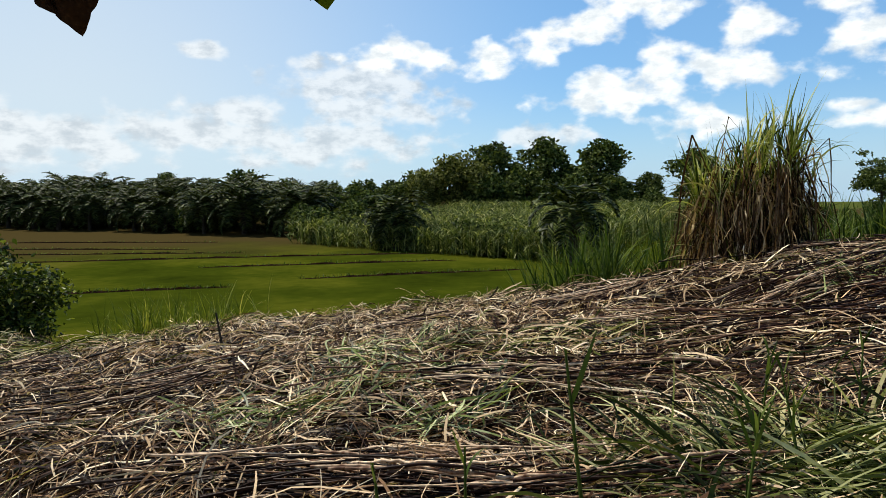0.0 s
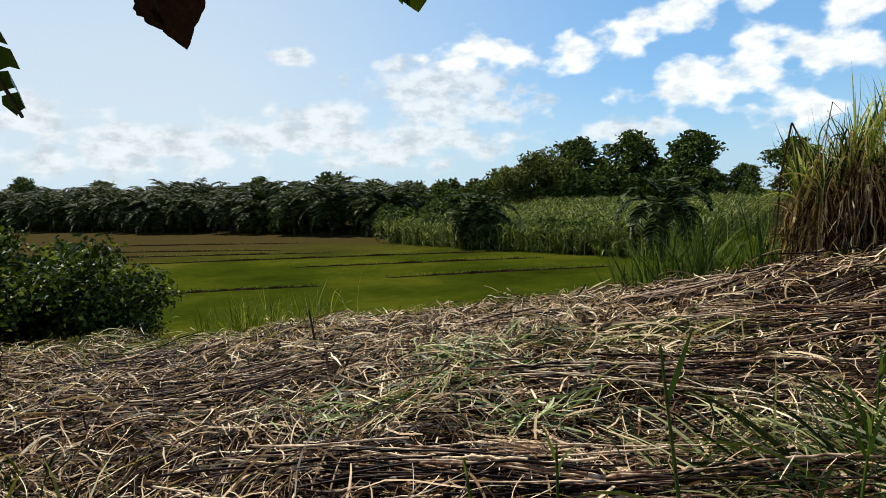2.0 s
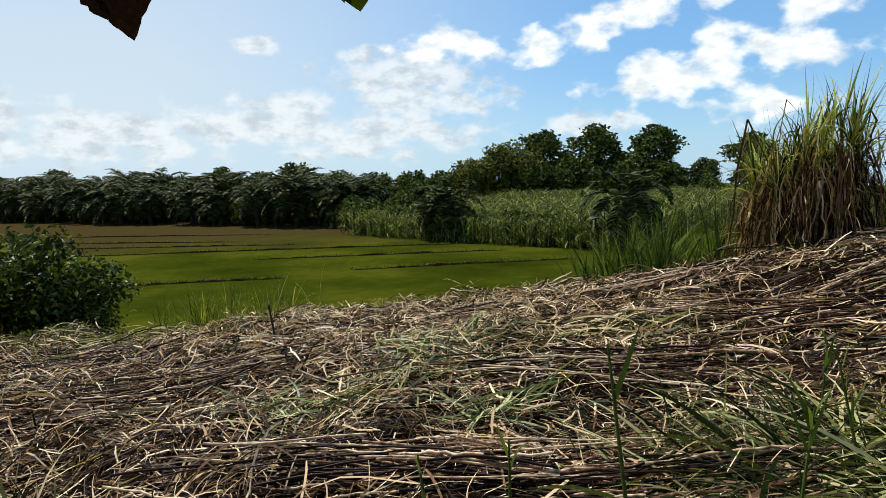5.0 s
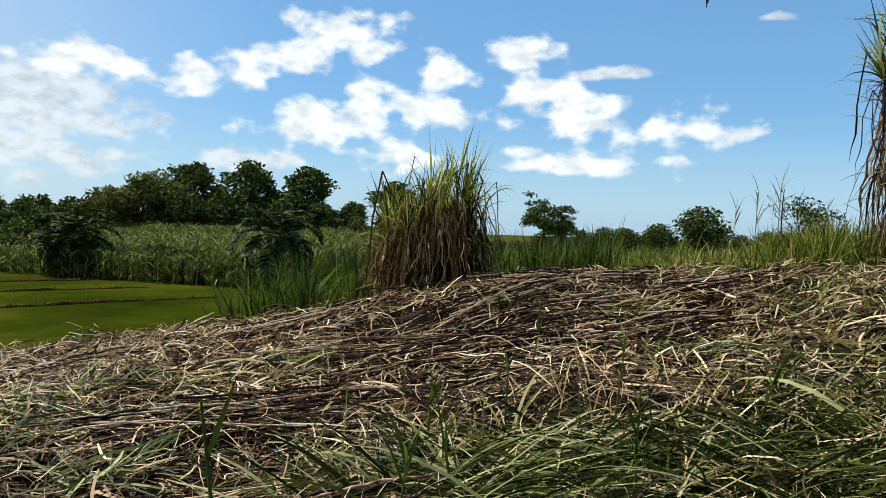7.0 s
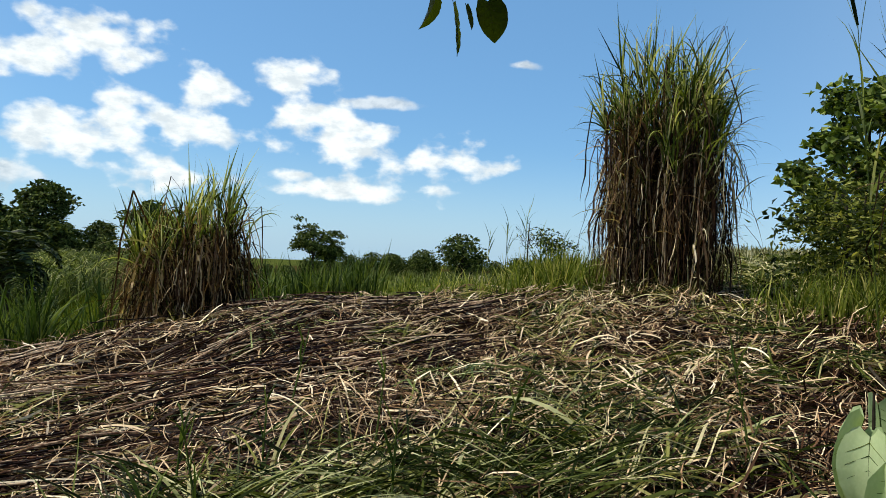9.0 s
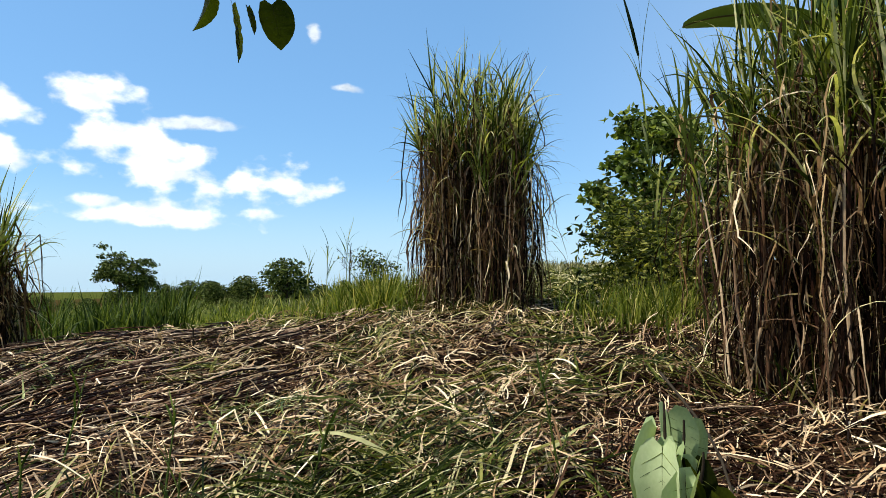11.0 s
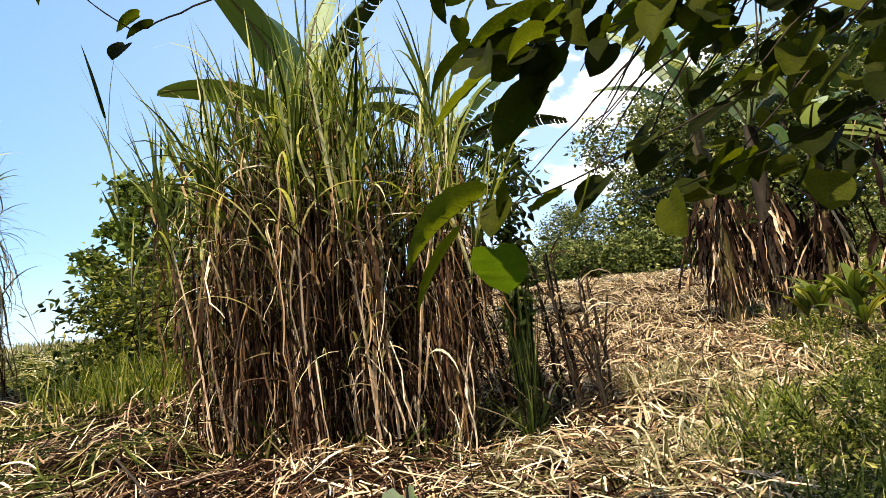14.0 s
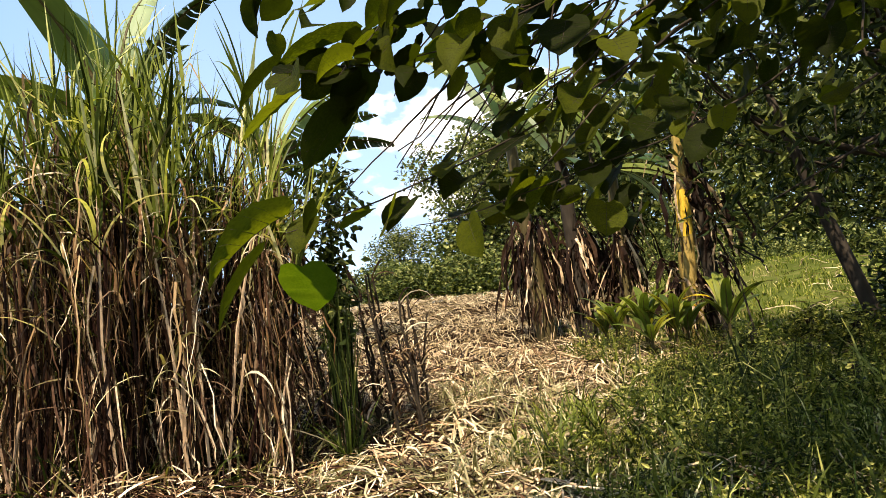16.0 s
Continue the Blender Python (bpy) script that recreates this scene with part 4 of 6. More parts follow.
for pts in ([(-42, 62), (-35, 61), (-22, 59)], [(-32, 49.2), (-20, 50.6), (-11, 51.6), (0, 52.4)], [(-16, 44.5), (-6, 46), (1, 47)], [(-21, 32.8), (-16, 34.2), (-11, 35.2)],
            [(-8, 38), (-2, 39.6), (5, 41)], [(-60, 72), (-36, 69), (-22, 67)], [(-40, 56), (-27, 55.5), (-16, 55)]):
    bund(pts, .24, .13)


# ---- trees ----
def woody(paths, radii, sides=6):
    n = max(len(p) for p in paths)
    return tubes(np.stack([bent_path(p, n) for p in paths]), np.stack([np.interp(np.linspace(0, 1, n), np.linspace(0, 1, len(r)), r) for r in radii]), sides)


def tree(name, x, y, tall, wide, clear, limbs, leaves, leaf, seed, material, label, category="tree", group="", flat=.8, lean=(0, 0), girth=None, aspect=.5, droop=.3, tight=.17, sink=.1):
    r = np.random.default_rng(seed)
    ob = thing(name, (x, y, ground_at(x, y)), label, category, group)
    girth = girth or .022 * tall
    head = np.array([lean[0], lean[1], tall * .82])
    trunk = [np.array([0, 0, -sink]), head * .3 + np.append(r.normal(0, .02 * tall, 2), 0), head * .65 + np.append(r.normal(0, .03 * tall, 2), 0), head]
    paths, radii, ends = [trunk + [head + [0, 0, .02]] * 3], [[girth * 1.15, girth, girth * .7, girth * .35, .01]], [head]
    for k in range(limbs):
        s = r.uniform(clear / (tall * .82), .95)
        root = head * s + np.append(r.normal(0, .015 * tall, 2), 0)
        a = k * 2.4 + r.uniform(-.5, .5)
        reach = wide * r.uniform(.55, 1.05) * (1.05 - .5 * max(0, s - .5))
        end = root + np.array([math.cos(a) * reach, math.sin(a) * reach, tall * r.uniform(.02, .22)])
        end[2] = min(end[2], tall * .97)
        mid = (root + end) / 2 + r.normal(0, .08 * wide, 3)
        paths.append([root, (root + mid) / 2, mid, (mid + end) / 2, end, end + r.normal(0, .05, 3)])
        radii.append([girth * .45, girth * .3, girth * .14, .008])
        ends += [end, end, mid * .4 + end * .6]
        for _ in range(3):
            tip = mid * .5 + end * .5 + r.normal(0, 1, 3) * [wide * .32, wide * .32, wide * .25]
            paths.append([mid, mid * .6 + tip * .4, tip * .8 + mid * .2, tip, tip, tip])
            radii.append([girth * .18, girth * .1, .006])
            ends += [tip, tip]
    part("trunk", woody(paths, radii), BARK, ob, smooth=True)
    ends = np.array(ends)
    i = r.integers(0, len(ends), leaves)
    spread = r.normal(0, 1, (leaves, 3))
    spread *= (np.minimum(np.abs(r.normal(0, 1, leaves)), 1.6) ** .4 / np.maximum(np.linalg.norm(spread, axis=1), .2))[:, None]
    spots = ends[i] + spread * wide * tight * np.array([1.25, 1.25, flat])
    spots = spots[spots[:, 2] > clear * .75]
    part("crown", leaf_cards(spots, leaf, aspect, droop, seed + 1), material, ob)
    return ob


def lobed_tree(name, x, y, tall, wide, clear, lobes, leaves, leaf, seed, material, label, category="tree", group="", girth=None, aspect=.65, droop=.2, lobe=(.26, .46), rough=1.0):
    """A tree seen from far off: a forked trunk whose limbs carry rounded masses of leaves."""
    r = np.random.default_rng(seed)
    ob = thing(name, (x, y, ground_at(x, y)), label, category, group)
    girth = girth or .02 * tall
    span = tall - clear
    k = np.arange(lobes)
    h = (k + .5) / lobes
    a = k * 2.4 + r.uniform(-.5, .5, lobes)
    q = wide * np.sqrt(np.clip(1 - (2 * h - .85) ** 2 / 1.6, .05, 1)) * r.uniform(.35, .8, lobes)
    size = wide * r.uniform(*lobe, lobes)
    c = np.stack([np.cos(a) * q, np.sin(a) * q, clear + size * .8 + (span - 1.75 * size) * h], 1)
    fork = np.array([r.normal(0, .03 * tall), r.normal(0, .03 * tall), clear + span * .35])
    paths, radii = [[np.array([0, 0, -.3]), fork * .4, fork, fork * [1, 1, 0] + [0, 0, tall * .86]]], [[girth * 1.2, girth, girth * .7, .03]]
    for p in c:
        root = fork * min(1, .45 + .5 * r.random())
        paths.append([root, root * .6 + p * .4 + r.normal(0, .05 * wide, 3), p * .8 + root * .2, p])
        radii.append([girth * .45, girth * .3, girth * .15, .02])
    part("trunk", woody(paths, radii), BARK, ob, smooth=True)
    i = r.choice(lobes, leaves, p=size ** 2 / (size ** 2).sum())
    d = unit(r.normal(0, 1, (leaves, 3)) + [0, 0, .25])
    ragged = 1 + rough * (.22 * np.sin(d[:, 0] * 5 + i) * np.cos(d[:, 1] * 6 + i * 2) + .12 * np.sin(d[:, 2] * 9 + i * 3))
    spots = c[i] + d * (size[i] * ragged * np.minimum(r.random(leaves) ** .35 * 1.06, 1.06))[:, None] * [1.1, 1.1, .85]
    part("crown", leaf_cards(spots, leaf, aspect, droop, seed + 1), material, ob)
    return ob


def copies(ob, spots, seed):
    r = np.random.default_rng(seed)
    for x, y, s in spots:
        copy_thing(ob, Matrix.LocRotScale((x, y, ground_at(x, y)), Euler((0, 0, r.uniform(0, 6.3))), (s * r.uniform(.92, 1.1), s * r.uniform(.92, 1.1), s)))


def oil_palm(x, y, tall, fronds, reach, seed, label, group, arch=1.5, leaf=PALM_LEAF):
    r = np.random.default_rng(seed)
    ob = thing("oil_palm", (x, y, ground_at(x, y)), label, "palm", group)
    part("trunk", tubes(np.array([[[0, 0, z] for z in np.linspace(-.1, tall, 7)]]), np.array([[.32, .3, .27, .27, .3, .33, .2]]), 9), BARK, ob)
    shapes, ribs, rr = [], [], []
    for k in range(fronds):
        a, up = k * 2.4 + r.uniform(-.2, .2), 1.35 - 1.75 * (k / fronds) + r.normal(0, .08)
        s = np.linspace(0, 1, 9)
        ang = up - arch * s ** 1.3
        long = reach * r.uniform(.85, 1.1)
        out, rise = np.cumsum(np.cos(ang)) * long / 9, np.cumsum(np.sin(ang)) * long / 9
        line = np.stack([np.cos(a) * out, np.sin(a) * out, tall + rise], 1)
        ribs.append(line)
        rr.append(np.linspace(.04, .008, 9))
        u = np.repeat(np.linspace(.1, 1, 30), 2)
        base = np.stack([np.interp(u, s, line[:, q]) for q in range(3)], 1)
        sign = np.tile([1, -1], 30)[:, None]
        cross = np.array([-np.sin(a), np.cos(a), 0])
        ahead = unit(np.gradient(line, axis=0))[np.minimum((u * 8).astype(int), 8)]
        way = cross * sign * .9 + ahead * .55 + [0, 0, .15] + r.normal(0, .12, (60, 3))
        shapes.append(blades(base, way, reach * .2 * np.sin(np.pi * np.clip(u * .85 + .15, 0, 1)) + .15, np.full(60, .15), r.uniform(.4, 1.3, 60), 2, .4, (.8, 1, .1)))
    part("crown", stack(shapes), leaf, ob)
    part("frond_ribs", tubes(np.array(ribs), np.array(rr), 4), BLADE_DULL, ob)
    return ob


def plantation():
    r = np.random.default_rng(71)
    for kind in range(3):
        spots = []
        for row in range(4):
            for k in range(26):
                if (k + row) % 3 != kind:
                    continue
                x = -16 - k * 6.3 + r.normal(0, .8) - row * 3.2 + (row % 2) * 3
                y = 77.5 + (-19 - x) * .547 + row * 6.2 + r.normal(0, .7)
                spots.append((x, y, (r.uniform(.86, 1.12) + row * .07) * (1 + .012 * k)))
        first = spots.pop()
        ob = oil_palm(first[0], first[1], 2.8 + .35 * kind, 38, 4.5, 72 + kind, "dark green oil palm in the plantation beyond the paddy", "oil palms in the plantation")
        copies(ob, spots, 75 + kind)


plantation()
oil_palm(-3.9, 56.5, 2.6, 34, 3.6, 81, "dark bushy palm at the edge of the cane field", "", 1.7, PALM_LEAF)
oil_palm(7.4, 38.3, 3.5, 21, 3.2, 82, "tall palm with long drooping fronds above the green grass", "", 2.0, PALM_LEAF)


def far_woods():
    label = "dark leafy tree in the distant wood"
    big = lobed_tree("tree", 15.6, 101, 12.6, 4.0, 3.2, 13, 3800, .62, 91, LEAF_FAR, label, "tree", "trees of the far wood")
    copies(big, [(22.9, 99, .97), (7.3, 104, .97), (3.0, 108, .7), (19.3, 106, .66), (11.5, 108, .72), (31.2, 103, .62), (26.6, 104, .55), (36.5, 98, .9), (40, 101, .5),
                 (-128, 128, 1.05), (-97, 148, .82), (-118, 150, .95), (-52, 129, .72)], 92)
    low = lobed_tree("tree", -37, 127, 9.4, 4.5, .6, 15, 3600, .68, 93, LEAF_FAR, label, "tree", "trees of the far wood")
    copies(low, [(-28, 124, .8), (-20, 120, .74), (-13, 116, .74), (-8, 113, .72), (-45, 131, .85), (-58, 134, .8), (-68, 140, .84), (-80, 146, .86), (-92, 151, .84), (-3.4, 104, .86), (-7.5, 98, .64),
                 (6, 95, .82), (12, 97, .86), (18, 96, .8), (24, 95, .74), (-12, 95, .64), (-18, 103, .66), (29, 97, .6), (-16, 88, .5), (-11, 82, .5), (31, 84, .4), (27, 88, .5), (-135, 168, 1.1), (-150, 176, 1.1)], 94)
    sunny = lobed_tree("tree", 1.2, 98, 10.4, 4.2, 1.5, 14, 3800, .5, 89, LEAF_OLIVE, "airy olive-green tree at the edge of the wood", "tree", "airy trees of the wood")
    copies(sunny, [(-2.4, 96, .78), (4.6, 96, .9)], 90)
    bush = lobed_tree("shrub", -12.2, 66.5, 3.4, 2.1, .2, 9, 2600, .36, 95, LEAF_FAR, "dark shrub at the corner of the paddy", "shrub", "shrubs along the paddy")
    copies(bush, [(-9.5, 65.5, .8), (-14, 71, 1.1), (-10, 73, 1.1), (-6.5, 63, .8), (1.8, 52.2, .8), (-31, 84.5, 1.0), (-29.5, 86, .8), (-5, 72, 1.2), (-8, 79, 1.4), (3.8, 50.2, .7), (5.6, 48.5, .6), (-1.5, 55.5, .6)], 96)
    slim = lobed_tree("tree", -120, 127, 17, 2.4, 7, 10, 1500, .7, 97, LEAF_FAR, "slender tall tree standing above the plantation", "tree", "")
    flat = tree("tree", 45.9, 71.6, 6.6, 2.6, 2.6, 17, 4600, .36, 98, LEAF_FAR, "flat-topped tree on the plain", "tree", "trees on the plain", flat=.5, tight=.22)
    copies(flat, [(49.3, 72.8, .7)], 99)
    plain = lobed_tree("tree", 55.6, 55.5, 5.5, 3.1, .3, 12, 2200, .4, 101, LEAF_FAR, "rounded dark tree on the plain", "tree", "trees on the plain")
    copies(plain, [(52.2, 58, .62), (49.6, 60, .5), (57, 70, .55), (53, 71, .4), (61, 70, .5), (66, 66, .42), (60, 47, .5), (70, 50, .5), (44, 75, .36), (64, 79, .6)] + [(96 * math.sin(radians(a)), 96 * math.cos(radians(a)), .46 + .2 * math.sin(a * 2.3) * math.cos(a * .9)) for a in np.arange(24, 64, 1.7)], 102)


far_woods()
lobed_tree("tree", 33.0, 8.6, 7.5, 3.8, .5, 36, 6000, .38, 111, LEAF_TREE, "broad leafy green tree behind the grass clumps", "tree", "", aspect=.7, lobe=(.09, .27), rough=2.4)
lobed_tree("tree", 38, 5.0, 7.2, 3.6, .5, 16, 5000, .42, 112, LEAF_TREE, "broad leafy green tree on the rise", "tree", "", aspect=.7)


green = tree("shrub", 10.1, 2.9, 1.5, .75, .1, 12, 1500, .13, 113, WEED, "bright green leafy shrub behind the wide clump", "shrub", "bright shrubs behind the clump", aspect=.4, tight=.36, girth=.02)
copies(green, [(9.5, 2.2, .8), (11.3, 3.0, 1.1), (9.1, 1.5, .9)], 114)


def hillside():
    label = "leafy tree on the hillside"
    a = lobed_tree("tree", 27.9, -13.2, 8.8, 3.4, .6, 24, 12000, .21, 121, LEAF_HILL, label, "tree", "trees on the hillside")
    copies(a, [(25.6, -17.4, 1.2), (23.5, -21, 1.15), (21, -25.5, 1.05), (30, -18, 1.2), (26, -28, 1.25), (18.5, -29, 1.15), (14.5, -31, 1.2), (21, -33, 1.3), (33, -11, .55)], 122)
    b = lobed_tree("shrub", 27.4, -8.4, 2.5, 2.0, .1, 14, 5200, .16, 123, LEAF_HILL, "dense green shrub along the top of the straw mound", "shrub", "shrubs on the hillside")
    copies(b, [(26.3, -10.4, 1.0), (25.4, -12.6, 1.1), (24.3, -14.6, 1.0), (22.8, -16.8, 1.0), (28.5, -6.2, .9), (29.5, -4.2, 1.0), (19.5, -20.5, .8), (17.6, -24.5, .8), (15.3, -26, .9), (13, -27, 1.0), (21.5, -19, 1.1), (19.5, -17.5, .7), (18.3, -19, .7), (17, -21, .8), (20.5, -16.5, .6), (16, -22.5, .8), (14.2, -23.5, .8)], 124)


hillside()


def shrubs():
    a = tree("shrub", -7.0, 8.95, 1.42, .92, .1, 14, 5600, .1, 131, LEAF_BUSH, "rounded leafy green shrub at the rim of the terrace", "shrub", "shrubs at the rim", aspect=.62, tight=.3, girth=.035)
    copies(a, [(-8.2, 8.3, 1.05), (-6.2, 9.6, .8), (-9.4, 7.9, 1.15), (-10.4, 7.2, 1.0), (-7.8, 9.6, 1.1)], 132)


shrubs()
for k, (tx, ty, th) in enumerate(((9.15, 7.95, 1.15), (9.6, 7.9, 1.25), (8.95, 8.2, .9), (10.4, 8.2, .9), (11.4, 8.4, .8))):
    tall_shoot(tx, ty, th, (.04, -.02), 12, 140 + k, "tuft of tall thin grass on the skyline")
tree("sapling", 10.95, 8.9, 1.5, .32, .5, 9, 12, .06, 151, MEADOW, "bare young sapling with thin branches on the skyline", "sapling", girth=.014)
tree("shrub", 12.6, 9.6, .95, .5, .2, 8, 900, .08, 152, LEAF_BUSH, "small dark bush beside the bare sapling", "shrub", tight=.3, girth=.02)
tree("shrub", 10.4, 5.6, .95, .4, .2, 8, 420, .08, 153, LEAF_BUSH, "small dark bush behind the tall clump", "shrub", tight=.3, girth=.02)
tree("shrub", 17.5, 5.6, 1.1, .8, .2, 8, 700, .1, 154, LEAF_BUSH, "low bush on the skyline of the rise", "shrub", tight=.3, girth=.02)


# ---- bananas ----
def banana_leaf_mesh(seed, torn):
    """A blade along +x: strips on both sides of the midrib, arching down, torn between some strips."""
    r = np.random.default_rng(seed)
    n = 26
    s = np.linspace(0, 1, n + 1)
    ang = .12 - 1.15 * s ** 1.5
    cx, cz = np.concatenate([[0], np.cumsum(np.cos(ang[:-1]))]) / n, np.concatenate([[0], np.cumsum(np.sin(ang[:-1]))]) / n
    half = .1 * np.sin(np.pi * np.clip(s * .93 + .05, 0, 1)) ** .55
    v, f = [], []
    for side in (1, -1):
        sag = 0.0
        for k in range(n):
            gap = torn and r.random() < .5
            if gap or k == 0:
                sag = r.uniform(.1, .5) + (r.uniform(.2, .9) if torn else 0)
            cut = .8 if gap else 1.0
            i = len(v)
            for t, e in ((s[k], k), (s[k] + (s[k + 1] - s[k]) * cut, k + 1)):
                w = np.interp(t, s, half)
                x0, z0 = np.interp(t, s, cx), np.interp(t, s, cz)
                for q in (0, .5, 1):
                    v.append((x0 + .05 * q * w, side * w * q * math.cos(sag * q), z0 + .02 * q - w * q * math.sin(sag * q)))
            f += [(i, i + 1, i + 4, i + 3), (i + 1, i + 2, i + 5, i + 4)]
    rib = tubes(np.stack([cx, np.zeros(n + 1), cz - .004], 1)[None], np.linspace(.014, .003, n + 1)[None], 6)
    return (np.array(v), np.array(f)), rib


LEAF_SHAPES = [banana_leaf_mesh(k, k % 2 == 1) for k in range(4)]
LEAF_MESHES = {}


def banana_blade(kind, material, parent, at, az, up, long, roll=0.0, name="leaf", label=""):
    key = (kind, material.name)
    if key not in LEAF_MESHES:
        LEAF_MESHES[key] = mesh_of("banana_leaf", *LEAF_SHAPES[kind][0], material, True), mesh_of("midrib", *LEAF_SHAPES[kind][1], BANANA_STEM, True)
    blade, rib = LEAF_MESHES[key]
    ob = part(name, blade, None, parent, label)
    ob.matrix_local = Matrix.LocRotScale(at, Euler((roll, -up, az)), (long, long * 1.05, long))
    part("midrib", rib, None, ob)
    return ob


def dry_mesh(seed):
    """A withered leaf: crumpled strips hanging along -z from the origin."""
    r = np.random.default_rng(seed)
    n = 11
    base = np.stack([r.normal(0, .03, n), r.normal(0, .03, n), -r.uniform(0, .3, n)], 1)
    a = r.uniform(-.9, .9, n)
    out = np.stack([np.cos(a), np.sin(a), np.zeros(n)], 1)
    v, f = hanging(base, out, r.gamma(2, .09, n), r.uniform(.35, 1.0, n), r.uniform(.02, .07, n), r)
    return mesh_of("dry_leaf", v + r.normal(0, .008, v.shape), f, BANANA_DRY)


DRY = [dry_mesh(160 + k) for k in range(5)]


def banana_plant(x, y, tall, thick, leaves, dry, label, seed, lean=(0, 0), stem=None, low=.35, high=1.0, full=(.8, 1.5)):
    r = np.random.default_rng(seed)
    ob = thing("banana_plant", (x, y, ground_at(x, y)), label, "banana plant", "banana plants")
    n = 10
    s = np.linspace(0, 1, n)
    path = np.stack([lean[0] * s, lean[1] * s, -.08 + (tall + .08) * s], 1)
    part("pseudostem", tubes(path[None], (thick * (1.15 - .5 * s) * (1 + .05 * np.sin(s * 19)))[None], 10), stem or BANANA_STEM, ob, smooth=True)
    for k, (az, up, long, kind, pale, *turn) in enumerate(leaves):
        banana_blade(kind, BANANA_PALE if pale else BANANA, ob, (lean[0], lean[1], tall - .03), radians(az), radians(up), long, turn[0] if turn else r.uniform(-.5, .5))
    for k in range(dry):
        z = tall * r.uniform(low, high)
        a = r.uniform(0, 6.3)
        st = part("dry_leaf", DRY[k % 5], None, ob)
        st.matrix_local = Matrix.LocRotScale((lean[0] * z / tall + math.cos(a) * thick * .5, lean[1] * z / tall + math.sin(a) * thick * .5, z), Euler((r.normal(0, .12), r.normal(0, .12), a)), (r.uniform(*full), r.uniform(*full), r.uniform(.8, 1.15) * min(1, z / 1.3)))
    return ob


banana_plant(8.2, .2, 3.05, .12, [(100, 22, 1.7, 0, 0, .6), (95, 66, 2.1, 2, 0, 1.0), (-80, 84, 2.2, 1, 1, .8), (-100, 66, 2.0, 3, 0), (-80, 30, 1.5, 3, 0), (20, 60, 1.6, 2, 0), (60, 78, 2.0, 0, 0), (-150, 40, 1.4, 1, 0)], 5,
             "banana plant with broad green leaves rising behind the wide clump", 171)
banana_plant(10.4, -1.7, 2.9, .12, [(-100, 18, 1.9, 3, 0, -.6), (-92, 36, 1.8, 1, 0, -.7), (-110, 55, 1.7, 1, 1), (100, 40, 1.5, 2, 0), (30, 60, 1.5, 0, 0), (-60, 70, 1.9, 0, 1), (-97, -12, 1.5, 3, 0), (-88, -30, 1.3, 1, 0)], 4,
             "banana plant with torn green leaves behind the wide clump", 172)
banana_plant(9.2, -5.2, 2.9, .13, [(95, 62, 2.1, 1, 1), (110, 76, 2.0, 0, 1), (60, 45, 1.6, 3, 1), (-60, 60, 1.7, 1, 0), (-100, 66, 1.7, 0, 1), (150, 35, 1.3, 1, 0)], 26,
             "banana plant wrapped in hanging dry brown leaves", 173, (.05, .2), low=.18, high=.62, full=(.55, 1.0))
banana_plant(9.0, -5.75, 2.7, .13, [(80, 60, 1.6, 1, 1), (-160, 68, 1.6, 0, 1), (-90, 50, 1.5, 3, 0), (170, -10, 1.2, 0, 0), (-170, -35, 1.1, 2, 0)], 18, "banana plant wrapped in hanging dry brown leaves", 174, (0, .1), BARK, low=.25, high=.66, full=(.6, 1.1))
banana_plant(8.7, -6.3, 2.5, .12, [(150, 20, 1.4, 2, 1), (-165, -28, 1.3, 0, 1), (-140, -12, 1.3, 2, 1), (115, 55, 1.5, 0, 1), (-150, 60, 1.6, 1, 0), (-60, 45, 1.5, 3, 0), (175, 4, 1.3, 0, 0)], 14, "banana plant with pale green leaves and dry skirts", 175, low=.3, high=.7, full=(.6, 1.1))
yellow = banana_plant(8.0, -6.8, 3.5, .095, [(170, 40, 1.6, 1, 0), (100, 60, 1.7, 3, 0), (-110, 55, 1.7, 1, 0), (-40, 50, 1.6, 2, 0), (60, 30, 1.5, 3, 0)], 5, "tall banana plant with yellow peeling stem", 176, (-.1, -.12), YELLOW_DULL, low=.75)
part("yellow_sheath", tubes(np.array([[[-.035 - .03 * t, -.045 - .03 * t, z] for t, z in zip(np.linspace(0, 1, 6), np.linspace(1.5, 2.15, 6))]]), np.array([[.098, .108, .104, .102, .098, .09]]), 10), YELLOW_STEM, yellow, "bright yellow peeling sheath", True)
for k in range(9):
    skirt = part("dry_leaf", DRY[k % 5], None, yellow)
    skirt.matrix_local = Matrix.LocRotScale((.1 * math.cos(k * 2.4), .1 * math.sin(k * 2.4), .5 + .09 * k), Euler((0, 0, k * 2.4)), (1, 1, .6))
part("yellow_sheath", tubes(np.array([[[-.012 - .01 * t, -.015, z] for t, z in zip(np.linspace(0, 1, 6), np.linspace(.35, 1.3, 6))]]), np.array([[.118, .12, .116, .112, .11, .1]]), 10), YELLOW_DULL, yellow, "dull yellow sheath", True)
banana_plant(7.95, -7.2, 2.5, .11, [(-30, 60, 1.2, 1, 0), (130, 60, 1.2, 3, 0)], 9, "dead blackened banana stem beside the yellow one", 177, (-.05, .1), BARK, .25)


banana_plant(-1.49, .345, 2.1 - ground_at(-1.49, .345), .09, [(85, -8, 1.55, 1, 0, -.15), (165, 60, 1.5, 2, 0), (-100, 70, 1.5, 0, 0), (-150, 50, 1.4, 1, 0), (-60, 40, 1.2, 3, 0)], 0, "banana plant with a torn dark leaf drooping over the straw", 178)


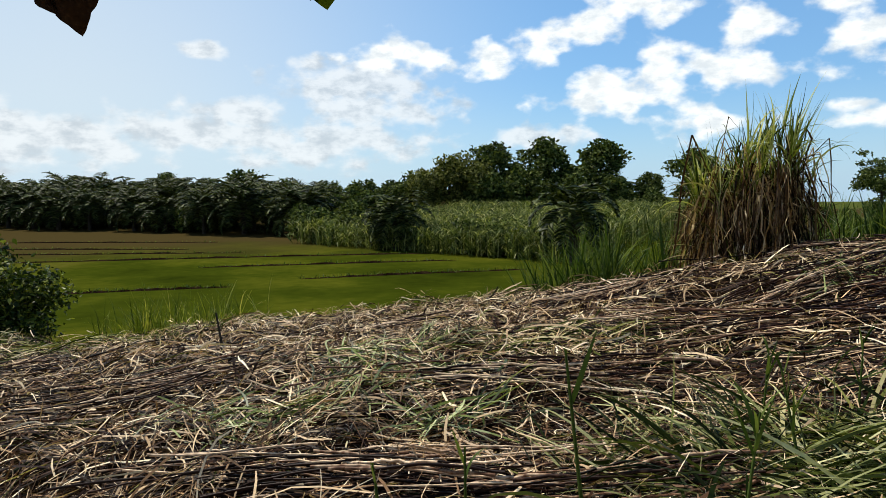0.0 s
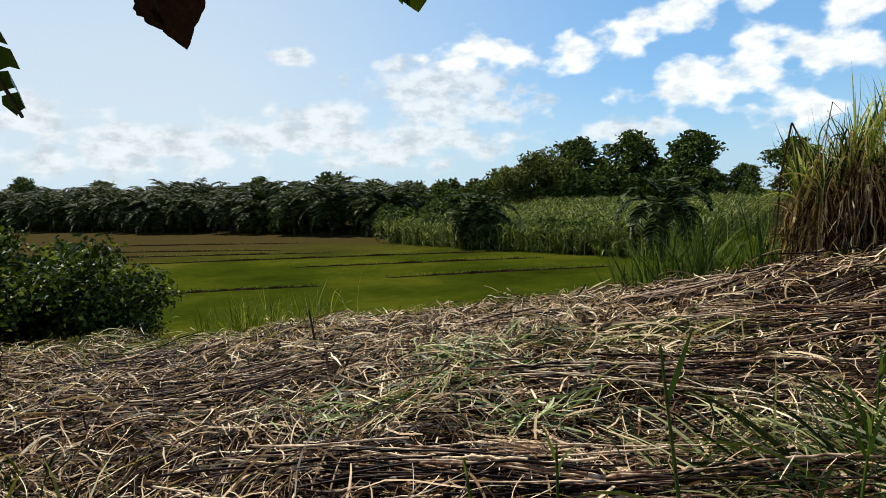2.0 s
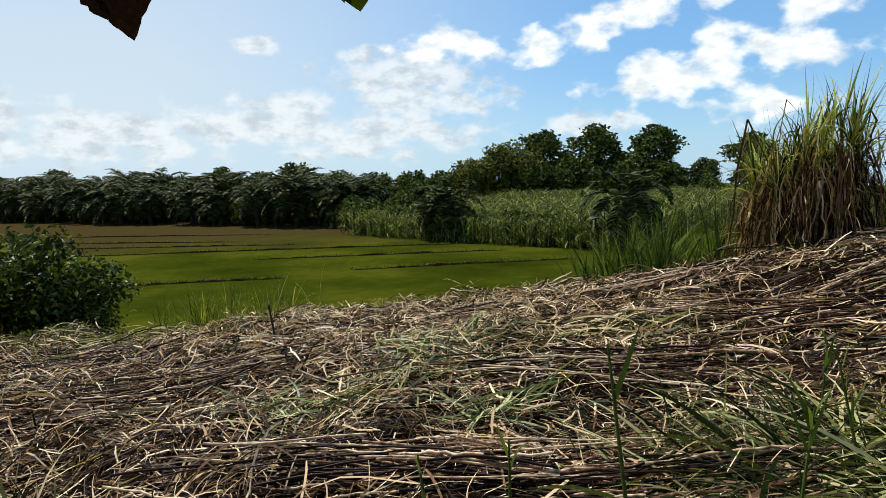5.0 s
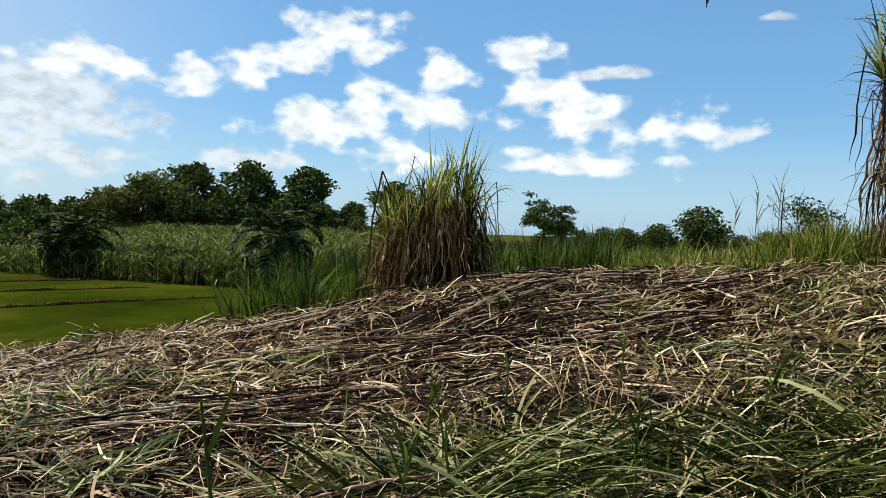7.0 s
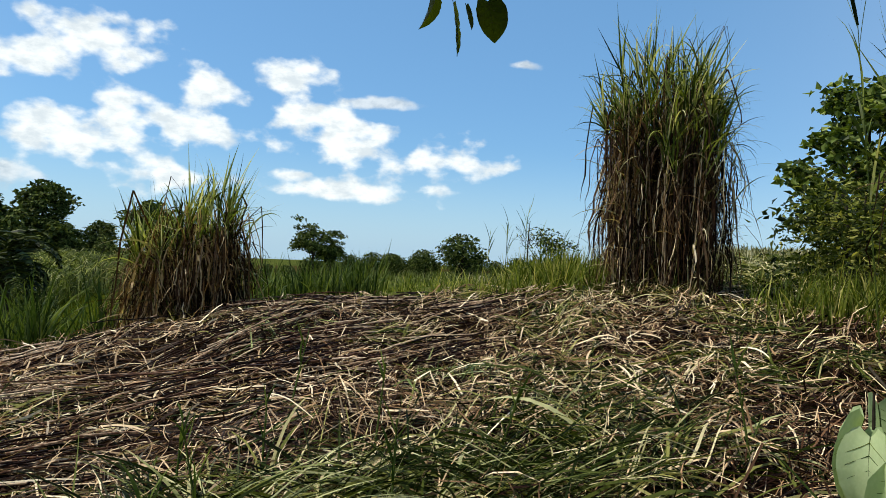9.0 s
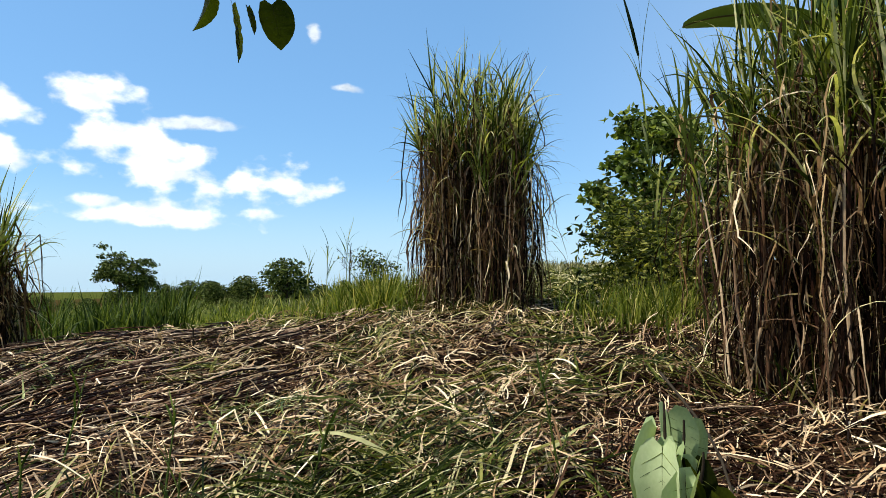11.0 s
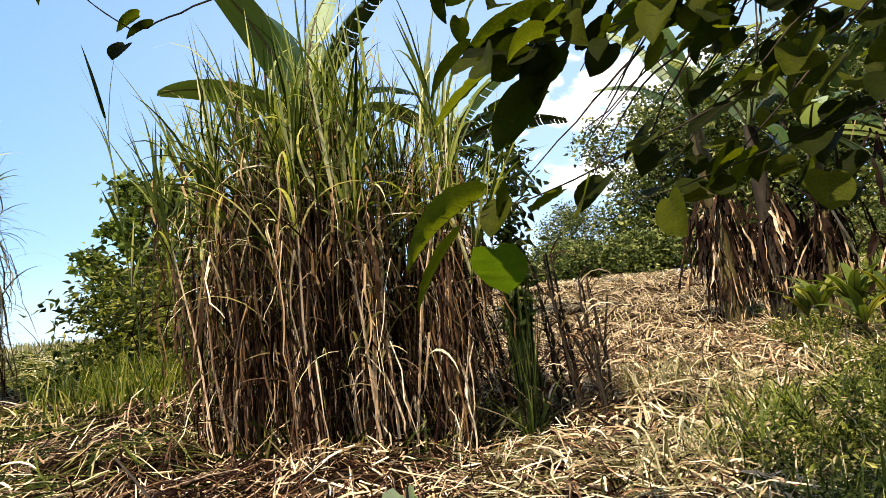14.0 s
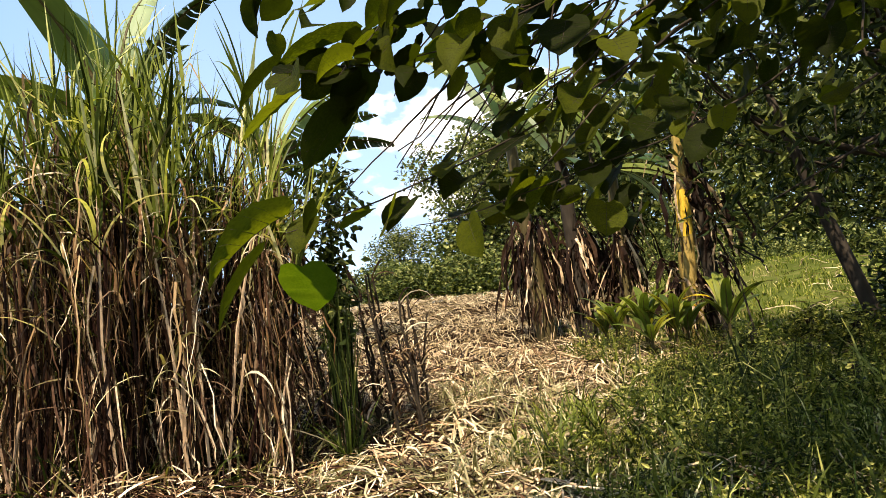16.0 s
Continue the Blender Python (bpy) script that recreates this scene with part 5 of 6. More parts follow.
# ---- weeds, broad-leaved plants and litter on the shaded side ----
def weed_patch():
    n = 3600
    a, d = np.radians(rng.uniform(112, 154, n)), rng.uniform(2.6, 9.4, n)
    x, y = .46 + d * np.sin(a), -.25 + d * np.cos(a)
    ok = (np.degrees(a) > 119 + .35 * d + 5 * lattice(x * 1.5, y * 1.5, 61)) & (lattice(x * 2.1, y * 2.1, 64) > -.55)
    x, y, d = x[ok], y[ok], d[ok]
    lump = (lattice(x * 1.3, y * 1.3, 62) + .45).clip(0) * .34 + (lattice(x * 3.4, y * 3.4, 65)).clip(0) * .16
    tall = (.08 + lump * np.interp(d, [3, 4.5, 6, 8], [1, .8, .35, .5])) * rng.uniform(.6, 1.4, len(x))
    n, per = len(x), 32
    s = rng.uniform(.15, 1, (n, per)) ** .8
    sx, sy = rng.normal(0, .13, (n, 1)), rng.normal(0, .13, (n, 1))
    spots = np.stack([x[:, None] + sx * s + rng.normal(0, .05, (n, per)), y[:, None] + sy * s + rng.normal(0, .05, (n, per)), height(x, y)[:, None] + tall[:, None] * s], -1).reshape(-1, 3)
    size = np.repeat(rng.uniform(.022, .046, n), per)
    tagged(new("weeds", mesh_of("weeds", *leaf_cards(spots, size, .4, .1, 63), WEED)), "dense low green weeds with small leaves", "weeds", kind="stuff")
    foot = np.stack([x, y, height(x, y) - .02], 1)
    paths = np.stack([foot + np.stack([sx[:, 0] * q, sy[:, 0] * q, tall * q], 1) for q in (0, .5, 1)], 1)
    tagged(new("weed_stems", mesh_of("weed_stems", *tubes(paths, np.full((n, 3), .003), 3), BLADE_DULL)), "thin green stems of the low weeds", "weeds", kind="stuff")
    k = rng.integers(0, n, 420)
    grass_stand("weed_grass", x[k], y[k], tall[k] * 1.1 + .12, .01, MEADOW, "half-dry grass blades arching among the weeds", 1.5, 4)
    a, d = np.radians(rng.uniform(110, 127, 330)), rng.uniform(2.6, 6.6, 330)
    gx, gy = .46 + d * np.sin(a), -.25 + d * np.cos(a)
    grass_stand("weed_grass", gx, gy, .16 + .26 * (lattice(gx * 1.7, gy * 1.7, 67) + .3).clip(0) + .05, .01, DRYGRASS, "pale yellow-green grass arching along the edge of the weeds", 1.7, 5)
    a, d = np.radians(rng.uniform(116, 146, 260)), rng.uniform(2.5, 5.2, 260)
    gx, gy = .46 + d * np.sin(a), -.25 + d * np.cos(a)
    gk = lattice(gx * 1.4, gy * 1.4, 68) > -.1
    grass_stand("weed_grass", gx[gk], gy[gk], .3 + .3 * (lattice(gx[gk] * 2, gy[gk] * 2, 69) + .2).clip(0), .013, BLADE, "long green grass blades arching over the weeds", 1.6, 8)
    k = rng.integers(0, n, 90)
    grass_stand("weed_grass", x[k], y[k], tall[k] + .3, .016, WEED, "long green blades standing out of the weeds", .9, 4)


weed_patch()
herb = lobed_tree("herb", 5.5, -5.3, .5, .3, .04, 9, 1100, .055, 271, WEED, "bushy small-leaved green herb among the weeds", "herb", "herbs among the weeds", girth=.008, aspect=.4, rough=1.6)
copies(herb, [(5.4, -4.2, .6), (5.9, -6.5, 1.0), (4.9, -5.3, .8), (4.7, -4.4, .6), (5.1, -6.2, 1.1), (4.2, -4.9, .8), (3.6, -4.2, .8), (4.5, -5.8, 1.0), (4.6, -3.4, .5)], 272)
gx, gy = scatter(2600, 9.5, 108, 150, 2.4)
gn = len(gx)
tagged(new("straw_litter", mesh_of("straw_litter", *litter(gx, gy, rng.uniform(0, 6.3, gn), rng.uniform(.2, .7, gn), rng.uniform(.008, .024, gn), rng.normal(0, .7, gn), (rng.uniform(0, .08, gn), rng.uniform(0, .16, gn))), STRAW_PALE)),
       "dry straw lying among the weeds", "straw", kind="stuff")


gx, gy = scatter(5200, 17, 62, 90, 8.2)
gk = (np.hypot(gx - 6.65, gy + .1) > 1.3) & keep_clear(gx, gy)
gx, gy = gx[gk], gy[gk]
gn = len(gx)
tagged(new("straw_litter", mesh_of("straw_litter", *litter(gx, gy, rng.uniform(0, 6.3, gn), rng.uniform(.2, .7, gn), rng.uniform(.01, .03, gn), rng.normal(0, .7, gn), (rng.uniform(0, .1, gn), rng.uniform(0, .2, gn))), CUT)),
       "half-green cut grass scattered over the rising ground", "straw", kind="stuff")


gx, gy = scatter(3800, 30, 120, 150, 9.0)
grass_stand("meadow_grass", gx, gy, .12 + .08 * lattice(gx * .6, gy * .6, 40), .02, MEADOW, "short sunlit grass on the slope behind the bananas", .9, 6)
gx, gy = scatter(900, 22, 122, 146, 10)
gk = lattice(gx * .5, gy * .5, 44) > .1
gx, gy = gx[gk], gy[gk]
gn = len(gx)
tagged(new("straw_litter", mesh_of("straw_litter", *litter(gx, gy, rng.uniform(0, 6.3, gn), rng.uniform(.2, .6, gn), rng.uniform(.007, .018, gn), rng.normal(0, .5, gn), (rng.uniform(0, .1, gn), rng.uniform(0, .15, gn))), STRAW_PALE)),
       "pale straw patches on the grassy slope", "straw", kind="stuff")


gx, gy = scatter(1900, 6.5, 99, 126, 1.6)
gn = len(gx)
tagged(new("straw_litter", mesh_of("straw_litter", *litter(gx, gy, rng.uniform(0, 6.3, gn), rng.uniform(.12, .5, gn), rng.uniform(.005, .014, gn), rng.normal(0, .6, gn), (rng.uniform(.02, .12, gn), rng.uniform(.02, .16, gn))), DRYGRASS)),
       "yellowish half-dry grass matted over the straw", "straw", kind="stuff")


def rosette(x, y, count, long, up, material, label, seed, name="broadleaf_plant"):
    """A low plant of broad blades from one crown."""
    r = np.random.default_rng(seed)
    ob = thing(name, (x, y, ground_at(x, y)), label, "plant", "broad-leaved plants")
    stem = .55 * long
    part("stem", tubes(np.array([[[0, 0, -.03], [0, 0, stem * .5], [0, 0, stem]]]), np.array([[.02, .02, .015]]), 6), BANANA_STEM, ob)
    for k in range(count):
        banana_blade((k * 2) % 4, material, ob, (0, 0, stem * .95), k * 2.4 + r.uniform(-.3, .3), up + r.normal(0, .2), long * r.uniform(.75, 1.15), r.uniform(-.3, .3))


for k, (rx, ry, rc, rl) in enumerate(((7.15, -4.95, 9, .42), (6.95, -5.2, 8, .4), (6.75, -5.45, 9, .44), (7.3, -5.5, 8, .46), (6.35, -5.85, 7, .5), (7.45, -5.0, 7, .36), (6.6, -5.0, 8, .34), (6.9, -5.75, 8, .4))):
    rosette(rx, ry, rc, rl * 1.3, 1.05, LUSH, "low plant with broad upright green leaves among weeds", 180 + k)
yl = thing("fallen_leaf", (7.3, -6.05, ground_at(7.3, -6.05)), "large bright yellow leaf drooping over the weeds", "leaf")
part("stalk", tubes(np.array([[[0, 0, -.03], [.01, 0, .3], [.02, .02, .6]]]), np.array([[.014, .012, .01]]), 6), BANANA_STEM, yl)
for k in range(4):
    banana_blade(k, YELLOW_LEAF, yl, (.02, .02, .6), 1.9 + k * .9, .3 - .5 * (k % 2), .42, .2, "blade")


def fern(x, y, seed):
    r = np.random.default_rng(seed)
    ob = thing("fern", (x, y, ground_at(x, y)), "small green fern among the weeds", "fern", "ferns")
    for k in range(6):
        a = k * 1.05 + r.uniform(-.2, .2)
        u = np.linspace(0, 1, 14)
        line = np.stack([np.cos(a) * .35 * u, np.sin(a) * .35 * u, .62 * u - .3 * u ** 2 - .01], 1)
        base = np.repeat(line[3:], 2, 0)
        way = np.tile(np.array([[-np.sin(a), np.cos(a), .1], [np.sin(a), -np.cos(a), .1]]), (11, 1))
        fr = part("frond", blades(base, way, np.repeat(.13 * (1.05 - u[3:]), 2) + .02, np.full(22, .022), np.full(22, .3), 2), WEED, ob)
        part("rib", tubes(line[None], np.full((1, 14), .003), 4), TWIG, fr)


fern(6.1, -5.7, 190)
fern(6.5, -6.2, 191)
stick([(5.95, -5.85, -.02), (6.1, -5.9, .5), (6.2, -5.9, 1.05)], .014, "thin pale pole leaning out of the weeds")
stick([(4.6, -2.4, .03), (4.35, -2.9, .12), (4.1, -3.4, .06)], .013, "grey dead branch lying in the weeds")


def dry_stalk(x, y, tall, lean, seed):
    """A bare cut stalk with shreds of dry leaf."""
    r = np.random.default_rng(seed)
    ob = thing("dry_stalk", (x, y, ground_at(x, y)), "dead brown stalk standing bare with dry leaf shreds", "stalk", "dead stalks beside the wide clump")
    head = np.array([lean[0], lean[1], tall])
    path = np.stack([head * t for t in np.linspace(-.02, 1, 7)]) + r.normal(0, .008, (7, 3)) * [1, 1, 0]
    part("stem", tubes(path[None], np.linspace(.014, .008, 7)[None], 6), TWIG, ob, smooth=True)
    n = 20
    s = r.uniform(.1, 1, n)
    a = r.uniform(0, 6.3, n)
    part("dry_foliage", blades(head * s[:, None], np.stack([np.cos(a) * .4, np.sin(a) * .4, np.full(n, .5)], 1), r.uniform(.12, .4, n), r.uniform(.006, .016, n), r.uniform(1.8, 2.7, n), 5, .7), HANG, ob)


for k in range(30):
    dry_stalk(5.75 + rng.uniform(-.25, .35), -1.2 - k * .034 + rng.uniform(-.06, .06), rng.uniform(.55, 1.35), (rng.normal(0, .06), .12 + rng.normal(0, .1)), 200 + k)


def vine_stalk(x, y, seed):
    """A stalk overgrown by a dark green climber."""
    r = np.random.default_rng(seed)
    ob = thing("vine_stalk", (x, y, ground_at(x, y)), "tall stalk overgrown by a dark green climbing vine", "vine")
    part("stem", tubes(np.array([[[.01 * math.sin(q * 3), 0, q - .03] for q in np.linspace(0, 2.6, 9)]]), np.linspace(.02, .008, 9)[None], 6), BLADE_DULL, ob)
    n = 700
    z = r.uniform(.9, 2.3, n)
    w = .05 + .09 * np.clip(z - 1.2, 0, 1)
    spots = np.stack([r.normal(0, 1, n) * w, r.normal(0, 1, n) * w, z], 1)
    part("foliage", leaf_cards(spots, .09, .5, .5, seed), LEAF_DARK, ob)
    m = 80
    a = r.uniform(0, 6.3, m)
    part("blade_foliage", blades(np.stack([np.cos(a) * .06, np.sin(a) * .06, r.uniform(0, .8, m)], 1), np.stack([np.cos(a) * .06, np.sin(a) * .06, np.ones(m)], 1), r.uniform(.4, 1.1, m), r.uniform(.008, .022, m), r.uniform(.0, .7, m), 5), LEAF_DARK, ob)
    m = 26
    a = r.uniform(0, 6.3, m)
    part("low_foliage", blades(np.zeros((m, 3)), np.stack([np.cos(a) * .6, np.sin(a) * .6, np.ones(m)], 1), r.uniform(.3, .7, m), r.uniform(.012, .024, m), r.uniform(.3, 1.4, m), 5), BLADE_DULL, ob)


vine_stalk(5.5, -1.36, 231)


# ---- broad leaves: the tree over the standing place, and wilted sprouts ----
def broad_leaf_mesh(name, fold, curl, material, ragged=0.0, seed=1):
    """A heart-shaped leaf along +x, one unit long, folded at the midrib and curled at the tip."""
    r = np.random.default_rng(seed)
    n = 17
    s = np.linspace(0, 1, n)
    half = np.interp(s, [0, .06, .12, .2, .36, .58, .72, .82, .9, .96, 1], [.16, .32, .39, .43, .45, .41, .335, .25, .15, .06, 0])
    ang = -curl * s
    cx, cz = np.cumsum(np.cos(ang)) / n - 1 / n, np.cumsum(np.sin(ang)) / n
    v = []
    for k in range(n):
        for q in (-1, -.55, 0, .55, 1):
            w = half[k] * (1 - ragged * r.random() * (abs(q) == 1))
            v.append((cx[k] - .09 * abs(q) * (s[k] < .1), w * q * math.cos(fold * abs(q)), cz[k] + w * abs(q) * math.sin(fold) + r.normal(0, .008) * (q != 0)))
    return mesh_of(name, v, strip_faces(1, n - 1, 5), material, True)


def vein_mesh(fold, curl, thick, material):
    """Midrib and side veins on a heart-shaped leaf of the same fold and curl."""
    n = 11
    s = np.linspace(0, 1, n)
    half = np.interp(s, [0, .06, .18, .36, .58, .78, .9, .96, 1], [.14, .3, .41, .44, .41, .3, .17, .07, 0])
    ang = -curl * s
    cx, cz = np.cumsum(np.cos(ang)) / n - 1 / n, np.cumsum(np.sin(ang)) / n

    def spot(u, q):
        w = np.interp(u, s, half)
        return [np.interp(u, s, cx), w * q * math.cos(fold * abs(q)), np.interp(u, s, cz) + w * abs(q) * math.sin(fold) + .006]

    lines = [[spot(u, 0) for u in np.linspace(0, 1, 6)]]
    for u in (.06, .2, .36, .52, .68):
        for side in (-1, 1):
            lines.append([spot(u + .22 * q, side * q * .95) for q in np.linspace(0, 1, 6)])
    rad = np.linspace(1, .35, 6)[None] * thick * np.array([1.3] + [.7] * 10)[:, None]
    return mesh_of("vein", *tubes(np.array(lines), rad, 4), material)


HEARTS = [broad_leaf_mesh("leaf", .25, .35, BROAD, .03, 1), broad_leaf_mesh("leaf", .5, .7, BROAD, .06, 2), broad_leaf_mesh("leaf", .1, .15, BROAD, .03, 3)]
HEART_VEINS = [vein_mesh(.25, .35, .0035, TWIG), vein_mesh(.5, .7, .0035, TWIG), vein_mesh(.1, .15, .0035, TWIG)]
HEART_SUNLIT = broad_leaf_mesh("leaf", .08, .1, BROAD_SUNLIT, .02, 9)
WITHERED = broad_leaf_mesh("leaf", .4, .45, BROAD_DRY, .45, 4)
VEINS = [vein_mesh(.55, .9, .006, BLADE_DULL), vein_mesh(.8, .6, .006, BLADE_DULL)]
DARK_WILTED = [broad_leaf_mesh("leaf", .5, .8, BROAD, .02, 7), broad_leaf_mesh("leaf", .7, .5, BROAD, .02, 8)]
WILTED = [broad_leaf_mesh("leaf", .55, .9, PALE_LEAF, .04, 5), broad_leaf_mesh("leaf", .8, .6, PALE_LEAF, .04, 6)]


def shade_tree():
    foot = np.array([.2, -2.9, ground_at(.2, -2.9)])
    ob = thing("shade_tree", tuple(foot), "tree with large heart-shaped green leaves hanging from thin twigs", "tree")
    r = np.random.default_rng(241)
    fork = np.array([.25, -2.75, 2.5])
    limbs = [
        [(.2, -2.9, foot[2] - .1), (.16, -2.85, 1.2), tuple(fork), (.3, -2.7, 3.4), (.1, -2.6, 4.6)],
        [tuple(fork), (1.3, -2.5, 2.75), (2.2, -2.15, 2.3), (2.13, -1.35, 1.82), (2.18, -.8, 1.6), (2.2, -.52, 1.52)],
        [(1.3, -2.5, 2.75), (2.15, -1.95, 2.45), (2.2, -1.24, 2.14), (2.16, -.85, 1.96), (2.19, -.57, 1.95)],
        [(2.15, -1.95, 2.45), (2.3, -1.4, 2.5), (2.2, -1.0, 2.34), (2.15, -.82, 2.08), (2.15, -.68, 1.92)],
        [(1.3, -2.5, 2.75), (2.1, -2.3, 2.0), (2.16, -1.63, 1.74), (2.13, -1.15, 1.58), (2.05, -.82, 1.5)],
        [(2.3, -1.4, 2.5), (2.25, -.75, 2.5), (2.2, -.5, 2.3), (2.2, -.48, 2.16)],
        [(2.25, -.75, 2.5), (2.2, -.1, 2.3), (2.06, .12, 2.07), (2.03, .26, 2.0), (2.0, .36, 2.07)],
        [(.3, -2.7, 3.4), (.75, -.8, 3.2), (1.5, 1.0, 2.7), (1.8, 1.6, 2.36), (1.92, 1.8, 2.2)],
        [(.1, -2.6, 3.6), (-.1, -1, 3.3), (-.25, .3, 2.3), (-.2, .8, 1.72), (-.17, .92, 1.58)],
        [(-.1, -1, 3.3), (-.7, .7, 2.6), (-.98, 1.6, 2.1), (-1.02, 1.86, 1.86)],
        [(-.7, .7, 2.6), (-1.6, 1.0, 2.1), (-1.76, 1.42, 1.7), (-1.67, 1.55, 1.55), (-1.63, 1.57, 1.37)],
        [(2.1, -2.3, 2.0), (2.0, -2.6, 2.4), (1.9, -2.35, 1.95)],
        # unseen limb, added to carry the leaves that shade the sprout
        [(.3, -2.7, 3.4), (.6, -1.2, 3.9), (.8, -.2, 3.9), (.85, .6, 3.8), (.8, 1.0, 3.75)],
    ]
    thick = [(.13, .12, .1, .07, .04), (.03, .02, .009, .005, .004, .002), (.012, .008, .005, .003, .002), (.007, .005, .004, .003, .002), (.014, .008, .005, .003, .002), (.01, .007, .005, .003),
             (.008, .005, .004, .003, .002), (.04, .03, .016, .006, .003), (.04, .03, .014, .006, .003), (.03, .018, .008, .004), (.014, .008, .004, .003, .002), (.02, .01, .005), (.04, .03, .018, .008, .004)]
    for k, (line, rad) in enumerate(zip(limbs, thick)):
        m = 24
        path = bent_path(np.array(line) - foot, m)
        if k:
            path[2:-1] += np.cumsum(r.normal(0, .006, (m - 3, 3)), 0) * np.linspace(1, .3, m - 3)[:, None]
        part("trunk" if k == 0 else "branch", tubes(path[None], np.interp(np.linspace(0, 1, m), np.linspace(0, 1, len(rad)), rad)[None] * (1 if k == 0 else .6), 7), BARK if k == 0 else TWIG, ob, smooth=True)

    for q in range(26):
        turn, far = radians(r.uniform(112, 138)), r.uniform(2.0, 2.9)
        a = np.array([.47 + far * math.sin(turn), -.24 + far * math.cos(turn), 1.25 + far * math.tan(radians(r.uniform(18, 30)))])
        b = a + np.array([r.normal(.1, .15), r.uniform(.15, .55), r.uniform(-.55, -.1)])
        line = np.array([a, a * .6 + b * .4 + r.normal(0, .04, 3) + [0, 0, .05], b])
        part("twig", tubes((bent_path(line, 9) + r.normal(0, .004, (9, 3)) - foot)[None], np.linspace(.005, .002, 9)[None], 5), TWIG, ob, smooth=True)

    def hang(at, size, az=None, down=None, mesh=None, roll=None):
        az = r.uniform(0, 6.3) if az is None else az
        down = r.uniform(.5, 1.35) if down is None else down
        lf = part("leaf", mesh or HEARTS[r.integers(0, 3)], None, ob)
        lf.matrix_local = Matrix.LocRotScale(Vector(at) - Vector(foot), Euler((r.normal(0, .4) if roll is None else roll, down, az)), (size, size * .95, size))
        if lf.data in HEARTS:
            part("vein", HEART_VEINS[HEARTS.index(lf.data)], None, lf)

    for k, count, start in ((1, 15, .4), (2, 20, .3), (3, 22, .2), (4, 5, .3), (5, 4, .8), (6, 4, .7)):
        path = bent_path(np.array(limbs[k]), 60)
        for q in range(count):
            p = path[int((start + (1 - start) * q / count) * 59)] + r.normal(0, .035, 3)
            hang(p, r.uniform(.1, .165) * (.55 if k >= 5 else 1), az=r.normal(1.75, .6), down=r.uniform(.15, 1.0), roll=r.normal(.2, .5))
    for q in range(95):
        p = np.array([2.15, -1.85, 2.2]) + r.normal(0, 1, 3) * [.25, .42, .17]
        hang(p, r.uniform(.09, .15), az=r.normal(1.7, .8), down=r.uniform(.1, 1.1))
    for q in range(64):
        turn = radians(r.uniform(100, 133))
        rise = radians(r.uniform(13 if turn > radians(122) else 20, 31))
        far = r.uniform(1.5, 2.4)
        hang((.47 + far * math.sin(turn), -.24 + far * math.cos(turn), 1.25 + far * math.tan(rise)), r.uniform(.09, .15), az=r.normal(1.7, .8), down=r.uniform(.1, 1.0))
    for q in range(30):
        turn = r.uniform(114, 129)
        far = r.uniform(1.9, 2.6)
        rise = math.tan(radians(r.uniform(8.5 - .22 * (turn - 114), 15)))
        hang((.47 + far * math.sin(radians(turn)), -.24 + far * math.cos(radians(turn)), 1.25 + far * rise), r.uniform(.08, .15), az=r.normal(1.9, .7), down=r.uniform(.1, .9))
    for q in range(48):
        turn, far = radians(r.uniform(112, 128)), r.uniform(2.0, 2.9)
        rise = math.tan(radians(r.uniform(17, 30)))
        hang((.47 + far * math.sin(turn), -.24 + far * math.cos(turn), 1.25 + far * rise), r.uniform(.1, .16), az=r.normal(1.8, .7), down=r.uniform(.1, .9))
    for q in range(110):
        p = np.array([1.75, -2.15, 2.35]) + r.normal(0, 1, 3) * [.45, .35, .22]
        hang(p, r.uniform(.06, .13))

    def hang_to(base, tip, wide, mesh, face):
        base, tip = Vector(base), Vector(tip)
        along = (tip - base).normalized()
        up = Vector(face) - along * along.dot(Vector(face))
        up.normalize()
        side = up.cross(along)
        lf = part("leaf", mesh, None, ob)
        turn = Matrix((along, side, up)).transposed()
        lf.matrix_local = Matrix.LocRotScale(base - Vector(foot), turn.to_quaternion(), ((tip - base).length * 1.06, wide / .88, (tip - base).length))
        if mesh in HEARTS:
            part("vein", HEART_VEINS[HEARTS.index(mesh)], None, lf)

    south = (0, -1, .3)
    for base, tip, wide in (((2.2, -.53, 1.57), (2.25, -.27, 1.47), .1), ((2.21, -.46, 1.48), (2.27, -.31, 1.31), .09), ((2.19, -.54, 1.97), (2.24, -.41, 1.87), .09),
                            ((2.19, -.58, 1.9), (2.24, -.42, 1.78), .09), ((2.16, -.7, 1.84), (2.26, -.58, 1.71), .12), ((2.15, -.74, 2.04), (2.2, -.5, 1.98), .1), ((2.2, -.48, 2.15), (2.25, -.48, 2.06), .08)):
        hang_to(base, tip, wide, HEARTS[r.integers(0, 3)], Vector((.6, -.2, .77) if wide > .11 else (.1, .5, .8)) + Vector(r.normal(0, .1, 3)))
    # this leaf is coloured as if the sun shone through it
    hang_to((2.38, -.585, 1.45), (2.55, -.65, 1.335), .165, HEART_SUNLIT, (.45, -.2, .87))
    for base, tip, wide in (((1.9, 1.84, 2.17), (1.93, 1.82, 1.98), .12), ((2.0, 1.76, 2.19), (2.03, 1.73, 2.04), .13), ((1.83, 1.89, 2.22), (1.84, 1.88, 2.06), .11), ((1.94, 1.81, 2.17), (1.96, 1.79, 2.08), .05)):
        hang_to(base, tip, wide, HEARTS[r.integers(0, 3)], Vector(south) + Vector(r.normal(0, .3, 3)))
    hang_to((-.16, .93, 1.52), (-.15, .93, 1.44), .06, HEARTS[0], south)
    hang_to((-.175, .93, 1.53), (-.175, .93, 1.45), .04, HEARTS[1], south)
